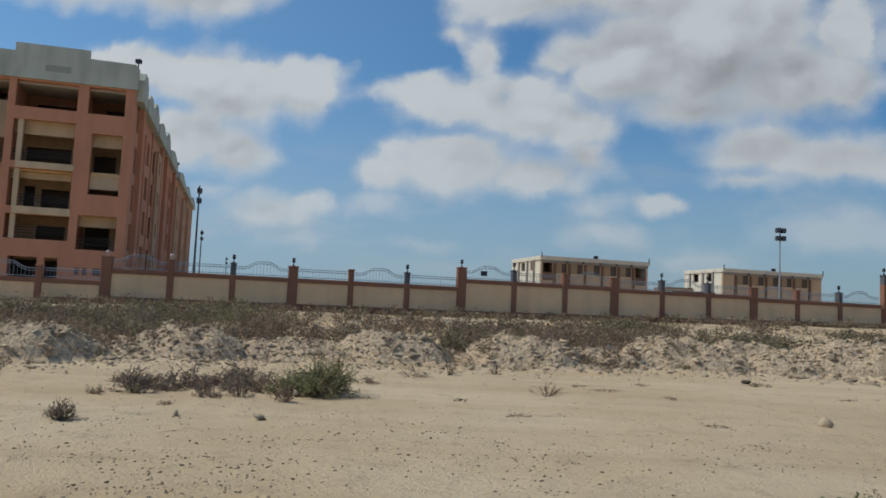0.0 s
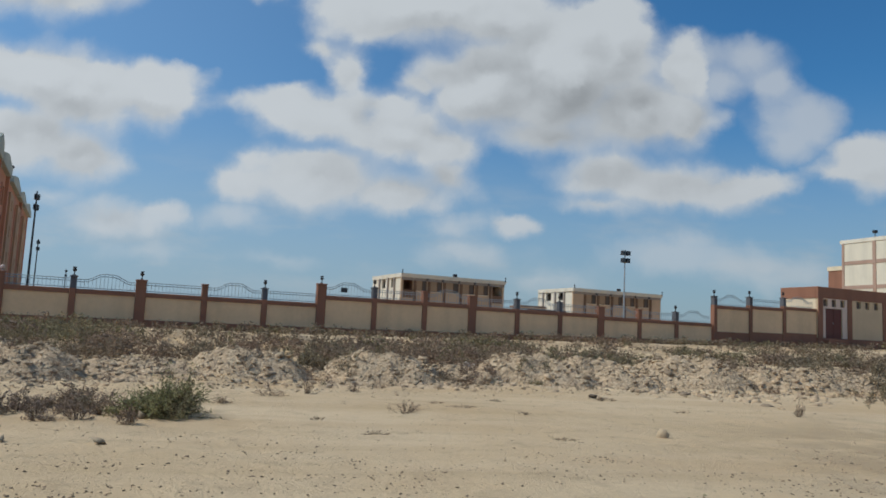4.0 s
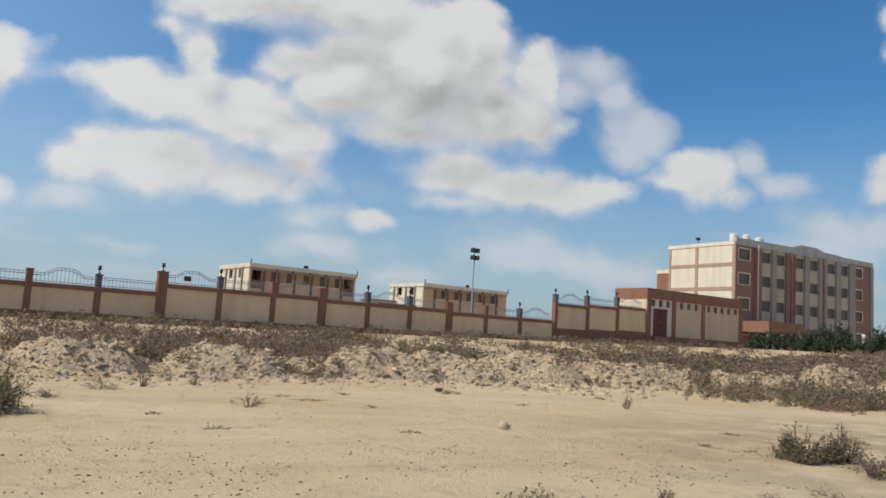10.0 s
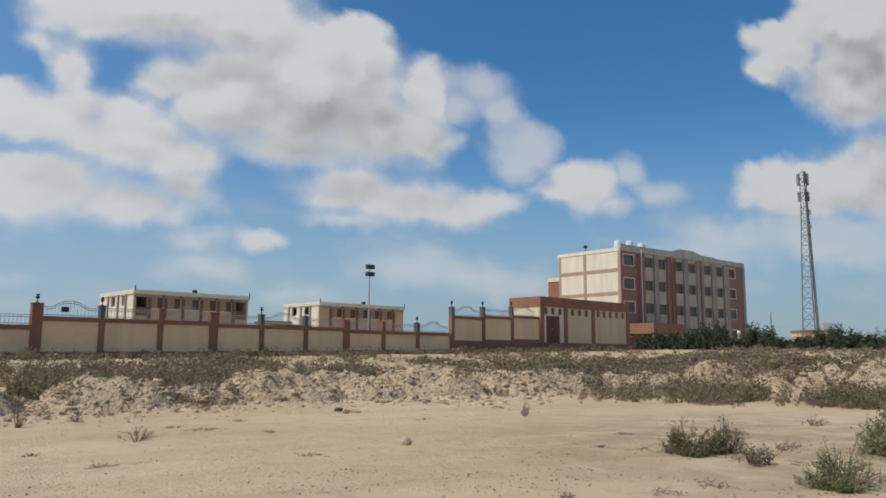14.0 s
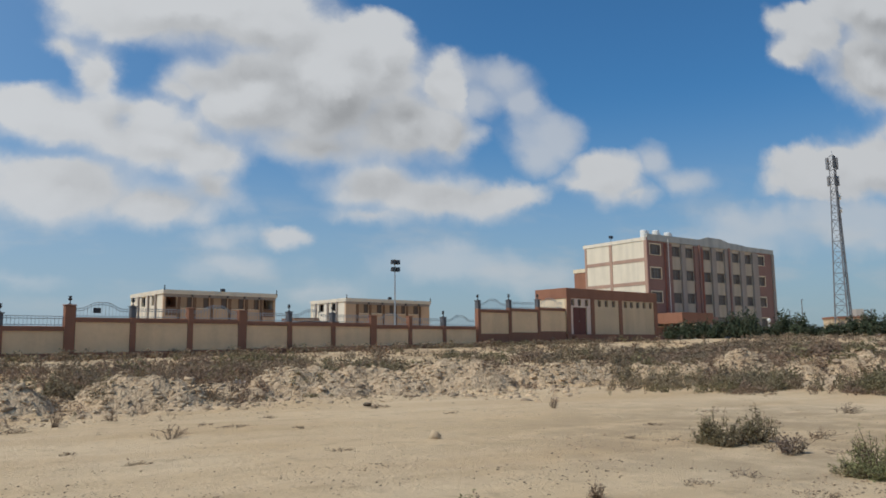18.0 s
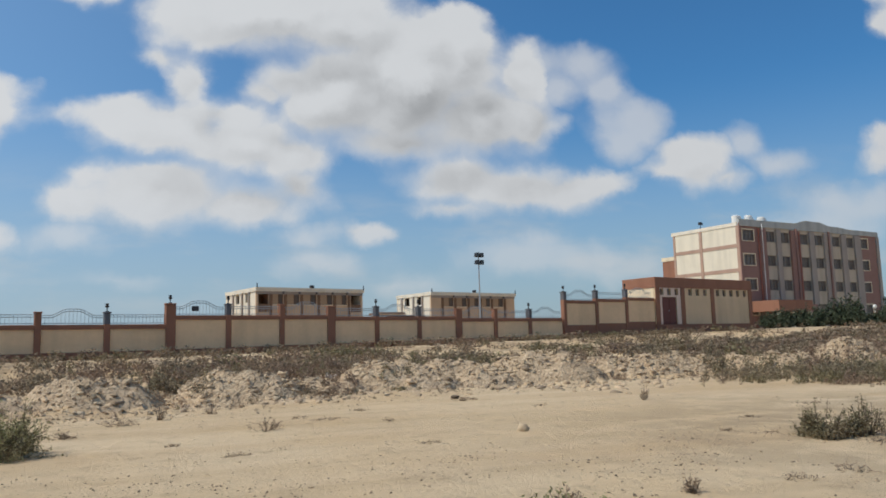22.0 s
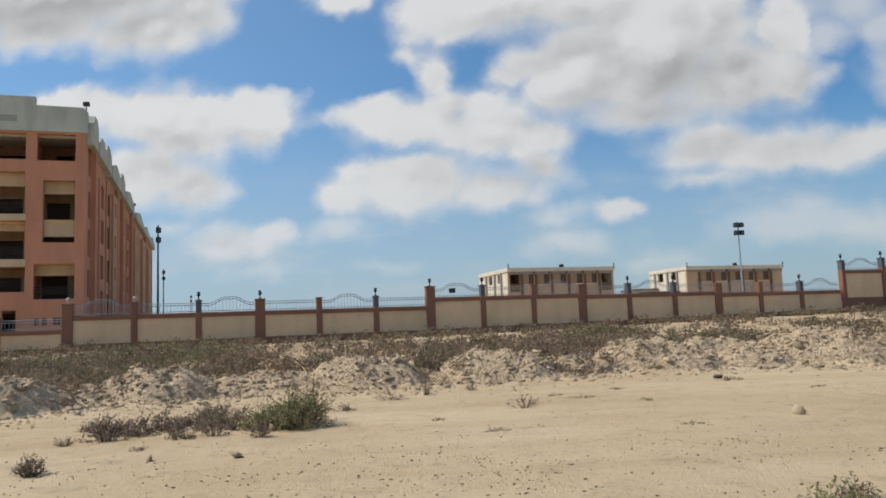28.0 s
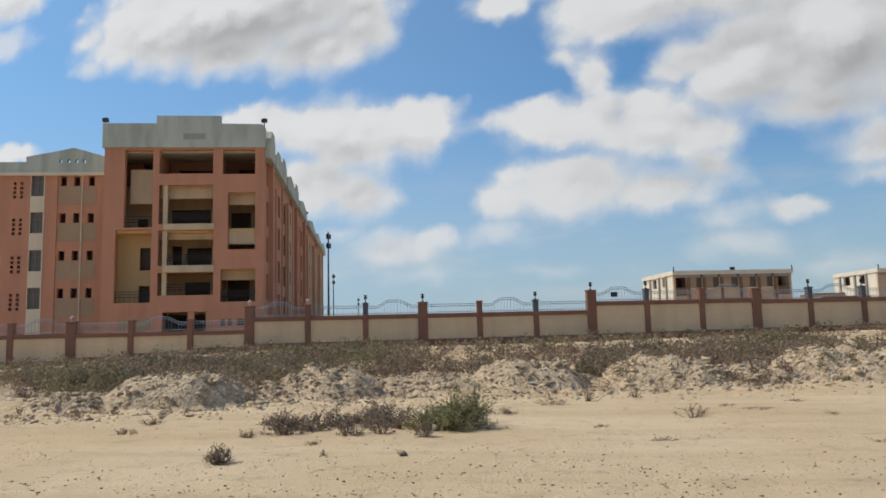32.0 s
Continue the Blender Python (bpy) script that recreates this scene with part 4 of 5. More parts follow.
part("parapet", G().prism([(-0.15, 19.45), (DW + 0.15, 19.45), (DW + 0.15, 21.3), (DW - 0.15, 21.65), (10.35, 21.7), (10.35, 22.42),
                           (4.6, 22.42), (4.6, 21.7), (-0.15, 21.7)], -0.25, 0.3), GREY, dorm)
part("parapet_panel", G().box(7.0, 9.0, -0.27, -0.25, 20.2, 20.75), material("grey_stain_plaster", (0.33, 0.35, 0.30), 0.95), dorm)
part("roof", G().box(0, DW, 0.3, 40, 19.45, 19.75), ROOFING, dorm)
part("west_wall", G().box(0.0, 0.5, 0.55, 40, 0.2, 19.45), CREAM, dorm)

OCHRE = material("ochre_render", (0.50, 0.31, 0.18), 0.9, 0.06, 5, 0.14, 0.4, 0.15)
# its long flank: ribs, recessed strips of windows, stepped gables on the parapet
FLANK = 84.0
flank_holes = [(y, y + 2.2, z, z + 2.3) for y in (4.6, 10.2, 14.8, 23.6, 30.8, 36.2) for z in (4.2, 7.7, 11.2, 14.7)]
part("flank_wall", G().pierced(0.55, 40.0, 0.2, 19.45, 0, 0.4, flank_holes + [(1.6, 3.2, z, z + 2.4) for z in (5.5, 9.0, 12.4, 16.2)]),
     TERRACOTTA, dorm, at=pose(DW, 0, 0, 0, 0, 90))
part("flank_wall", G().pierced(43.0, FLANK, 0.2, 18.9, 0, 0.4, [(y, y + 2.6, z, z + 2.1) for y in (52.4, 65.6, 78.4) for z in (4.6, 8.1, 11.6, 15.1)]),
     TERRACOTTA, dorm, at=pose(DW, 0, 0, 0, 0, 90))
# One dark sheet along the flank, coloured as the shade behind its windows.
part("flank_gloom", G().box(0.9, FLANK - 0.5, 0.7, 0.8, 0.2, 18.8), DARK, dorm, at=pose(DW, 0, 0, 0, 0, 90))
for a, b in ((3.4, 4.2), (8.2, 9.0), (13.6, 14.4), (16.8, 17.4), (21.6, 22.4), (27.4, 28.2), (29.6, 30.4), (34.6, 35.2), (39.2, 40.0),
             (43.0, 43.8), (50.2, 51.0), (56.6, 57.4), (63.6, 64.4), (70.0, 70.8), (76.4, 77.2), (83.2, 84.0)):
    part("rib", G().box(DW, DW + (0.12 if int(a) % 3 else 0.4), a, b, 0.2, 18.6 if int(a) % 2 else 17.2), TERRACOTTA, dorm)
for a, b in ((17.6, 21.4), (44.2, 50.0), (57.6, 63.4), (71.0, 76.2)):
    part("bay_front", G().pierced(a, b, 1.2, 17.4, -0.35, 0.0, [((a + b) / 2 - 0.55, (a + b) / 2 + 0.55, z, z + 1.5) for z in (4.6, 8.1, 11.6, 15.1)]), OCHRE, dorm,
         at=pose(DW, 0, 0, 0, 0, 90))
for a, b, z in ((0.3, 3.4, 21.3), (4.2, 9.0, 20.6), (9.0, 13.6, 21.0), (14.4, 22.4, 20.6), (22.4, 27.4, 21.0), (28.2, 40.0, 20.5), (43.0, 56.6, 20.2), (57.4, 70.0, 20.2), (70.8, FLANK, 20.2)):
    m = (a + b) / 2
    part("flank_parapet", G().prism([(a, 18.6), (b, 18.6), (b, z - 0.8), (m + 0.8, z), (m - 0.8, z), (a, z - 0.8)], -0.6, 0.25), GREY, dorm, at=pose(DW, 0, 0, 0, 0, 90))
part("roof", G().box(0, DW, 43, FLANK, 18.9, 19.1), ROOFING, dorm)
part("far_wall", G().box(0, DW, FLANK, FLANK + 0.3, 0.2, 18.9), TERRACOTTA, dorm)
for x, y in ((0.0, 0.0), (DW, 0.05), (DW + 0.2, 14.0), (DW + 0.2, 28.0), (DW + 0.2, 43.2)):
    spot = thing("roof_floodlight", pose(*(Matrix.LocRotScale((*DORM, 0), Euler((0, 0, radians(15))), None) @ Vector((x, y, 21.5 if y < 5 else 20.0)))),
                 "small dark floodlight on the dormitory parapet", "lamp", "floodlights on the dormitory")
    part("stalk", G().tube((0, 0, -0.2), (0, 0, 0.45), 0.05), LAMP_IRON, spot)
    part("head", G().block(-0.25, 0.25, -0.2, 0.2, 0.4, 0.75, 0.05), LAMP_IRON, spot)

# the lower wing beside it
wing = thing("dormitory_wing", pose(*(Matrix.LocRotScale((*DORM, 0), Euler((0, 0, radians(15))), None) @ Vector((0, 2.0, 0))), 0, 0, 15),
             "terracotta dormitory wing with small square windows and curved gable", "building")
WROWS = [16.35, 12.9, 9.4, 5.95]
small = [(x, x + 0.55, z, z + 0.9) for z in WROWS for x in (-4.55, -3.35, -2.05)]
tall = [(-7.1, -6.0, z - 0.95, z + 1.0) for z in WROWS]
claustra = [(x, x + 0.28, z + k * 0.42, z + k * 0.42 + 0.28) for z in (15.2, 11.8, 8.3, 4.9) for k in range(4) for x in (-8.7, -8.1)]
part("front_wall", G().pierced(-18, 0, 0.2, 17.4, 0, 0.4, small + tall + claustra), TERRACOTTA, wing)
# Dark sheet behind the wing's openings, its shade painted rather than cast.
part("wing_gloom", G().box(-18, 0, 1.1, 1.2, 0.2, 17.4), DARK, wing)
part("cream_strip", G().pierced(-7.15, -5.9, 0.2, 17.4, -0.05, 0.0, [(-7.1, -6.0, z - 0.95, z + 1.0) for z in WROWS]), PALE, wing)
for z in WROWS:
    part("cream_strip", G().box(-0.42, 0.0, -0.06, 0.0, z - 3.0, z - 1.15), PALE, wing)
    part("slot_window", G().box(-0.40, -0.08, -0.012, 0.0, z - 1.15, z + 0.45), DARK, wing)
part("downpipe", G().tube((-2.55, -0.1, 0.3), (-2.55, -0.1, 17.3), 0.05), PALE, wing)
part("pier", G().box(-5.3, -4.75, -0.12, 0.0, 0.2, 17.4), TERRACOTTA, wing)
part("pier", G().box(-1.2, -0.5, -0.12, 0.0, 0.2, 17.4), TERRACOTTA, wing)
for z in WROWS:
    window(wing, -7.1, -6.0, z - 0.95, z + 1.0, 0.0, LOUVRE, 2)
    part("spandrel", G().box(-4.7, -1.25, -0.03, 0.0, z - 1.75, z - 0.05), OLIVE, wing)
gable = [(-7.6, 18.95), (0, 18.95), (-2.2, 19.6), (-3.4, 19.95), (-5.0, 19.6), (-7.6, 19.1)]
part("gable_parapet", G().prism(gable, -0.12, 0.35), GREY, wing)
part("gable_wall", G().pierced(-7.6, 0, 17.4, 18.95, -0.12, 0.35, [(x, x + 0.3, 18.5, 18.85) for x in (-4.7, -4.0, -3.3, -2.6)]), GREY, wing, "parapet wall pierced by four small vents")
part("gable_parapet", G().box(-18, -7.6, -0.12, 0.35, 17.4, 18.6), GREY, wing)
part("ledge", G().box(-18, 0, -0.3, -0.12, 17.3, 17.6), PALE, wing)
part("roof", G().box(-18, 0, 0.35, 14, 17.3, 17.5), ROOFING, wing)
part("back_wall", G().box(-18, 0, 14, 14.3, 0.2, 17.4), TERRACOTTA, wing)
part("end_wall", G().box(-18.3, -18, 0, 14.3, 0.2, 17.4), TERRACOTTA, wing)


# ---------------------------------------------------------------- two low housing blocks behind the wall


SALMON = material("warm_cream_render", (0.58, 0.40, 0.255), 0.9, 0.06, 5, 0.14, 0.5, 0.12)
SHUTTER = material("tan_roller_shutter", (0.40, 0.265, 0.155), 0.7, 0.08, 9, 0.12, 0.8)
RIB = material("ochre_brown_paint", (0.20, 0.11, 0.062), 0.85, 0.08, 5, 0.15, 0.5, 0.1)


def shuttered(owner, x0, x1, z0, z1):
    """A window with a roller shutter let down over most of it and an open leaf beside."""
    m = x0 + (x1 - x0) * 0.58
    w = part("window", G().pierced(x0, x1, z0, z1, 0.06, 0.16, [(x0 + 0.06, m - 0.04, z0 + 0.06, z1 - 0.06), (m + 0.04, x1 - 0.06, z0 + 0.06, z1 - 0.06)]), RIB, owner)
    shutter = G().block(x0 + 0.05, m - 0.03, 0.10, 0.14, z0 + 0.05, z1 - 0.05, 0.012)
    part("shutter", shutter, SHUTTER, w, "tan roller shutter let down")
    # Dark board whose colour stands for the dim room behind the open leaf.
    part("pane", G().box(m + 0.03, x1 - 0.05, 0.17, 0.19, z0 + 0.05, z1 - 0.05), DARK, w)
    part("sill", G().box(x0 - 0.06, x1 + 0.06, -0.07, 0.06, z0 - 0.09, z0), PALE, w)


def housing(x, y, turn, length, depth, cells, label, open_ends=True):
    """A two-storey block: open loggias at the ends, bays of windows between ribs, deep flat roof."""
    b = thing("housing_block", pose(x, y, 0, 0, 0, turn), label, "building", "housing blocks behind the wall")
    roof, base, floor, mid = 9.35, 0.9, 2.5, 6.0
    fronts = [(cells[k], cells[k + 1]) for k in range(len(cells) - 1)]
    ends = [h for h in ((0.3, cells[0] - 0.25), (cells[-1] + 0.35, length - 0.3)) if open_ends]
    holes = [(l, r, z + 1.1, z + 2.75) for l, r in ends for z in (floor, mid)]
    wins = [(l + 0.26, r - 0.3, z + 1.05, z + 2.6) for l, r in fronts for z in (floor, mid)]
    part("front_wall", G().pierced(0, length, base, roof - 0.55, 0, 0.3, holes + wins), SALMON, b)
    for l, r in ends:
        # Deeper brown than the front, so the loggia's shade is in its colour.
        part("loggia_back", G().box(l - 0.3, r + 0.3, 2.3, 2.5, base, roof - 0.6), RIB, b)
        part("loggia_side", G().box((r + 0.02) if l < 1 else (l - 0.2), (r + 0.2) if l < 1 else (l - 0.02), 0.3, 2.3, base, roof - 0.6), TERRACOTTA_DEEP, b)
        part("loggia_floor", G().box(l, r, 0.3, 2.3, mid - 0.2, mid), CONCRETE, b)
        for z in (floor, mid):
            part("loggia_parapet", G().box(l, r, -0.03, 0.0, z + 0.05, z + 1.1), RIB, b, "ochre-brown loggia parapet")
    for l, r, z0, z1 in wins:
        shuttered(b, l, r, z0, z1)
    for k, c in enumerate(cells):
        part("rib", G().box(c - 0.16, c + 0.16, -0.2, 0.0, base, roof - 0.98), RIB, b)
    for l, r in fronts:
        unit = part("air_conditioner", G().block(r - 0.42, r - 0.2, -0.32, -0.02, mid + 2.45, mid + 2.75, 0.03), LAMP_IRON, b, "small dark air conditioner")
        part("grille", G().box(r - 0.4, r - 0.22, -0.335, -0.32, mid + 2.48, mid + 2.72), LOUVRE, unit)
    # Taupe strip under the slab: the roof's shade painted as a flat band.
    part("eave_shade", G().box(0.0, length, -0.08, 0.0, roof - 0.98, roof - 0.62), TAUPE, b)
    part("roof_slab", G().block(-0.15, length + 0.15, -0.25, depth + 0.2, roof - 0.62, roof - 0.38, 0.04), WHITE, b)
    part("end_wall", G().pierced(0.3, depth, base, roof - 0.55, 0, 0.3, [(6.0, 7.4, mid + 1.4, mid + 2.6), (2.6, 3.8, mid + 1.4, mid + 2.6)]), WHITE, b,
         at=pose(0.3, 0, 0, 0, 0, 90))
    for y0, y1 in ((2.1, 2.4), (4.6, 4.9), (8.0, 8.3)):
        part("end_rib", G().box(-0.22, 0.0, y0, y1, base, roof - 0.6), TAUPE, b)
    # Dark sheet: its colour gives the shade seen through the end windows.
    part("end_gloom", G().box(0.7, 0.8, 2.4, depth - 0.4, base, roof - 0.7), DARK, b)
    part("end_wall", G().box(length - 0.3, length, 0.3, depth, base, roof - 0.55), WHITE, b)
    part("back_wall", G().box(0.0, length, depth, depth + 0.3, base, roof - 0.55), PALE, b)
    # Likewise a dark sheet, coloured as the shade behind the front windows.
    part("bay_gloom", G().box(cells[0], cells[-1], 0.7, 0.8, base, roof - 0.6), DARK, b)
    for x0, x1, y0, y1 in ((-0.15, length + 0.15, -0.3, -0.1), (-0.15, 0.05, -0.1, depth + 0.2), (length - 0.05, length + 0.15, -0.1, depth + 0.2)):
        part("roof_kerb", G().box(x0, x1, y0, y1, roof - 0.38, roof - 0.1), WHITE, b)
    for x0 in (0.0, length):
        part("mast", G().tube((x0, -0.3, roof - 0.2), (x0, -0.3, roof + 0.4), 0.07), LAMP_IRON, b)
    part("roof_light", G().block(length * 0.5 - 0.3, length * 0.5 + 0.3, -0.25, 0.1, roof - 0.1, roof + 0.3, 0.06), LAMP_IRON, b, "dark floodlight on the roof edge")
    return b


housing(*polar(7.45, 100), 14, 15.6, 11.0, [1.95, 4.0, 6.3, 8.8, 11.2, 13.4],
        "cream two-storey housing block with open end loggias and brown ribs")
housing(*polar(20.44, 114.4), 14, 16.6, 9.5, [2.1, 4.5, 7.1, 9.5, 11.8, 14.5],
        "cream two-storey housing block with brown-framed windows", False)

# ---------------------------------------------------------------- masts


def floodlight_mast(az, d, height, heads, turn=0.0, size=1.0, pole_mat=None, label="tall steel floodlight mast with paired lamps"):
    x, y = polar(az, d)
    z = float(ground_z(x, y))
    m = thing("floodlight_mast", pose(x, y, z, 0, 0, turn), label, "floodlight", "floodlight masts")
    part("pole", G().lathe([(0.24, -0.3), (0.24, 0.02), (0.14, 0.05), (0.07, height)], 10), pole_mat or STEEL, m)
    for k, h in enumerate(heads):
        cross = part("crossarm", G().tube((-0.75 * size, 0, h), (0.75 * size, 0, h), 0.05), STEEL, m)
        for side in (-0.48, 0.48):
            sx, w = side * size * 0.75, 0.29 * size
            part("lamp_head", G().block(sx - w, sx + w, -0.42 * size, 0.12, h - 0.1, h + 0.5, 0.06), LAMP_IRON, cross)
            part("lamp_glass", G().box(sx - w * 0.8, sx + w * 0.8, -0.42 * size - 0.015, -0.42 * size, h, h + 0.42), GLASS, cross)
    return m


z0 = float(ground_z(*polar(24.1, 105)))
floodlight_mast(24.15, 105, 1.6 + 105 * math.tan(radians(6.75)) - z0, [1.6 + 105 * math.tan(radians(t)) - z0 for t in (5.85, 6.4)], 10)
for az, d, el in ((-18.2, 85, 8.1), (-17.83, 140, 4.95), (-15.98, 200, 3.1)):
    z0 = float(ground_z(*polar(az, d)))
    top = 1.6 + d * math.tan(radians(el)) - z0
    floodlight_mast(az, d, top, [top - 0.75, top - 1.8], 75, 0.45, LAMP_IRON, "dark steel street floodlight mast beside the dormitory")


def lattice_tower(az, d, height, foot, head):
    """A three-legged telecom tower with braced faces and antennas."""
    x, y = polar(az, d)
    t = thing("telecom_tower", pose(x, y, float(ground_z(x, y)), 0, 0, 20), "grey steel lattice telecom tower with panel antennas", "tower")
    legs = [(math.cos(radians(a)), math.sin(radians(a))) for a in (90, 210, 330)]

    def at(k, z):
        r = foot + (head - foot) * min(1.0, z / (height * 0.86))
        return legs[k % 3][0] * r, legs[k % 3][1] * r, z
    for k in range(3):
        g = G().tube(at(k, -0.3), at(k, height * 0.86), 0.13, 0.09, 6).tube(at(k, height * 0.86), at(k, height), 0.09, 0.07, 6)
        part("leg", g, TOWER_STEEL, t)
        brace, z, s = G(), 0.0, 0
        while z < height - 1.0:
            step = 1.9 if z < height * 0.6 else 1.3
            brace.tube(at(k + s % 2, z), at(k + 1 - s % 2, z + step), 0.055, sides=4).tube(at(k, z + step), at(k + 1, z + step), 0.045, sides=4)
            z, s = z + step, s + 1
        part("bracing", brace, TOWER_STEEL, t)
    for k in range(3):
        for z, w, h in ((height - 2.2, 0.42, 2.2), (height - 5.2, 0.36, 1.8)):
            lx, ly, _ = at(k, height)
            arm = part("antenna_arm", G().tube((lx, ly, z + h / 2), (lx * 1.5, ly * 1.5, z + h / 2), 0.04, sides=6), STEEL, t)
            part("panel_antenna", G().block(lx * 1.5 - w / 2, lx * 1.5 + w / 2, ly * 1.5 - w / 2, ly * 1.5 + w / 2, z, z + h, 0.05), LAMP_IRON if k == 1 else TOWER_STEEL, arm)
    ladder = G()
    for side in (-0.2, 0.2):
        ladder.tube((side, -0.25 - foot * 0.4, 0), (side, -0.25, height * 0.9), 0.05, sides=4)
    for i in range(int(height * 0.9 / 0.6)):
        y = -0.25 - foot * 0.4 * (1 - i * 0.6 / (height * 0.9))
        ladder.tube((-0.2, y, i * 0.6), (0.2, y, i * 0.6), 0.04, sides=4)
    part("ladder", ladder, LAMP_IRON, t, "dark ladder with feeder cables")
    part("lightning_rod", G().tube((0, 0, height - 0.4), (0, 0, height + 1.2), 0.05, 0.02, 6), STEEL, t)
    for z in (height - 7.2, height - 9.6):
        part("dish", G().lathe([(0.1, 0), (0.5, 0.05), (0.55, 0.3), (0.15, 0.42)], 12), WHITE_METAL, t, "white microwave dish",
             Matrix.Translation((0.9, -0.3, z)) @ pose(0, 0, 0, 90, 0, 30))
    return t


lattice_tower(55.75, 150, 1.6 + 150 * math.tan(radians(12.5)) - float(ground_z(*polar(55.75, 150))), 1.72, 0.62)


# a carport with two stepped roofs and a few posts behind the wall
canopy = thing("carport", pose(*polar(16.6, 78), 1.2, 0, 0, 8), "brown carport with two stepped roofs on steel posts", "carport")
for x0, x1, z in ((0.0, 2.9, 3.35), (2.0, 5.2, 3.05)):
    roof = part("roof", G().block(x0, x1, 0, 3.0, z, z + 0.28, 0.04), RIB, canopy, "brown sheet roof")
    part("gutter", G().tube((x0, -0.05, z + 0.05), (x1, -0.05, z + 0.05), 0.06, sides=6), SHUTTER, roof)
for x, z in ((0.2, 3.35), (2.7, 3.35), (5.0, 3.05)):
    for y in (0.2, 2.7):
        part("post", G().tube((x, y, 0), (x, y, z), 0.05), STEEL, canopy)
for az, d, h in ((53.2, 150, 7.0), (52.4, 150, 5.0), (57.3, 165, 5.5)):
    x, y = polar(az, d)
    pole = thing("utility_pole", pose(x, y, float(ground_z(x, y))), "thin grey utility pole far behind the hedge", "pole", "poles behind the hedge")
    part("shaft", G().tube((0, 0, -0.2), (0, 0, h), 0.12, 0.08), TOWER_STEEL, pole)
    part("lamp_arm", G().tube((0, 0, h - 0.1), (0.5, 0, h + 0.05), 0.05, 0.04, 6), TOWER_STEEL, pole)

# ---------------------------------------------------------------- plants, stones


def shrub(rng, height, width, stems, leaf, leaves_per=26, droop=0.04, fill=0.06):
    """Stems that fork from one foot, and small leaves along them: two vertex and face lists, the stems' and the leaves'."""
    sv, sf, lv, lf = [], [], [], []

    def twig(a, b, r):
        i = len(sv)
        d = (b - a) / (np.linalg.norm(b - a) + 1e-9)
        x = np.cross(d, (0.3, 0.5, 0.81))
        x /= np.linalg.norm(x)
        y = np.cross(d, x)
        for p, q in ((a, r), (b, r * 0.5)):
            for t in (0, 2.094, 4.189):
                sv.append(p + q * (math.cos(t) * x + math.sin(t) * y))
        sf.extend([(i + t, i + (t + 1) % 3, i + 3 + (t + 1) % 3, i + 3 + t) for t in range(3)])

    def leaflet(p, size):
        a = rng.normal(size=3)
        a /= np.linalg.norm(a)
        b = np.cross(a, rng.normal(size=3))
        b /= np.linalg.norm(b) + 1e-9
        i = len(lv)
        lv.extend([p - a * size, p + b * size * 0.38, p + a * size, p - b * size * 0.38])
        lf.append((i, i + 1, i + 2, i + 3))
    for _ in range(stems):
        turn, lean = rng.uniform(0, 2 * math.pi), rng.uniform(0.02, 1.0) ** 0.6
        tip = np.array([math.cos(turn) * width / 2 * lean, math.sin(turn) * width / 2 * lean, height * (1.05 - 0.75 * lean ** 2) * rng.uniform(0.42, 1.12)])
        foot = np.array([math.cos(turn), math.sin(turn), 0]) * width * 0.06
        foot[2] = -0.05
        knee = foot + (tip - foot) * 0.5 + np.array([0, 0, height * droop]) + rng.normal(size=3) * width * 0.04
        r = 0.006 + 0.006 * height
        twig(foot, knee, r), twig(knee, tip, r * 0.6)
        for _ in range(2):
            side = knee + (tip - knee) * rng.uniform(0.1, 0.7) + rng.normal(size=3) * (width * 0.13, width * 0.13, height * 0.12)
            side[2] = max(side[2], 0.03)
            twig(knee, side, r * 0.5)
            for _ in range(leaves_per // 3):
                leaflet(knee + (side - knee) * rng.uniform(0.2, 1.1) + rng.normal(size=3) * leaf * 0.7, leaf * rng.uniform(0.5, 1.1))
        for _ in range(leaves_per):
            s = rng.uniform(fill, 1.02)
            p = (knee + (tip - knee) * (2 * s - 1)) if s > 0.5 else (foot + (knee - foot) * 2 * s)
            leaflet(p + rng.normal(size=3) * leaf * 1.1, leaf * rng.uniform(0.5, 1.2))
    return (np.array(sv), sf), (np.array(lv), lf)


def joined(name, pieces, mat):
    """One mesh out of (vertices, faces, place, turn, scale); all faces have the same number of corners."""
    vs, fs, o = [], [], 0
    for v, f, p, turn, s in pieces:
        c, t = math.cos(turn), math.sin(turn)
        m = np.array([[c, -t, 0], [t, c, 0], [0, 0, 1]]) * s
        vs.append(v @ m.T + np.array(p))
        fs.append(np.asarray(f) + o)
        o += len(v)
    verts, faces = np.concatenate(vs), np.concatenate(fs)
    count, corners = faces.shape
    me = bpy.data.meshes.new(name)
    me.vertices.add(len(verts)), me.loops.add(count * corners), me.polygons.add(count)
    me.vertices.foreach_set("co", verts.astype(np.float32).ravel())
    me.loops.foreach_set("vertex_index", faces.astype(np.int32).ravel())
    me.polygons.foreach_set("loop_start", np.arange(0, count * corners, corners, dtype=np.int32))
    me.materials.append(mat)
    me.update(calc_edges=True)
    me.validate()
    return me


def raw(name, v, f, mat):
    return joined(name, [(v, f, (0, 0, 0), 0.0, 1.0)], mat)


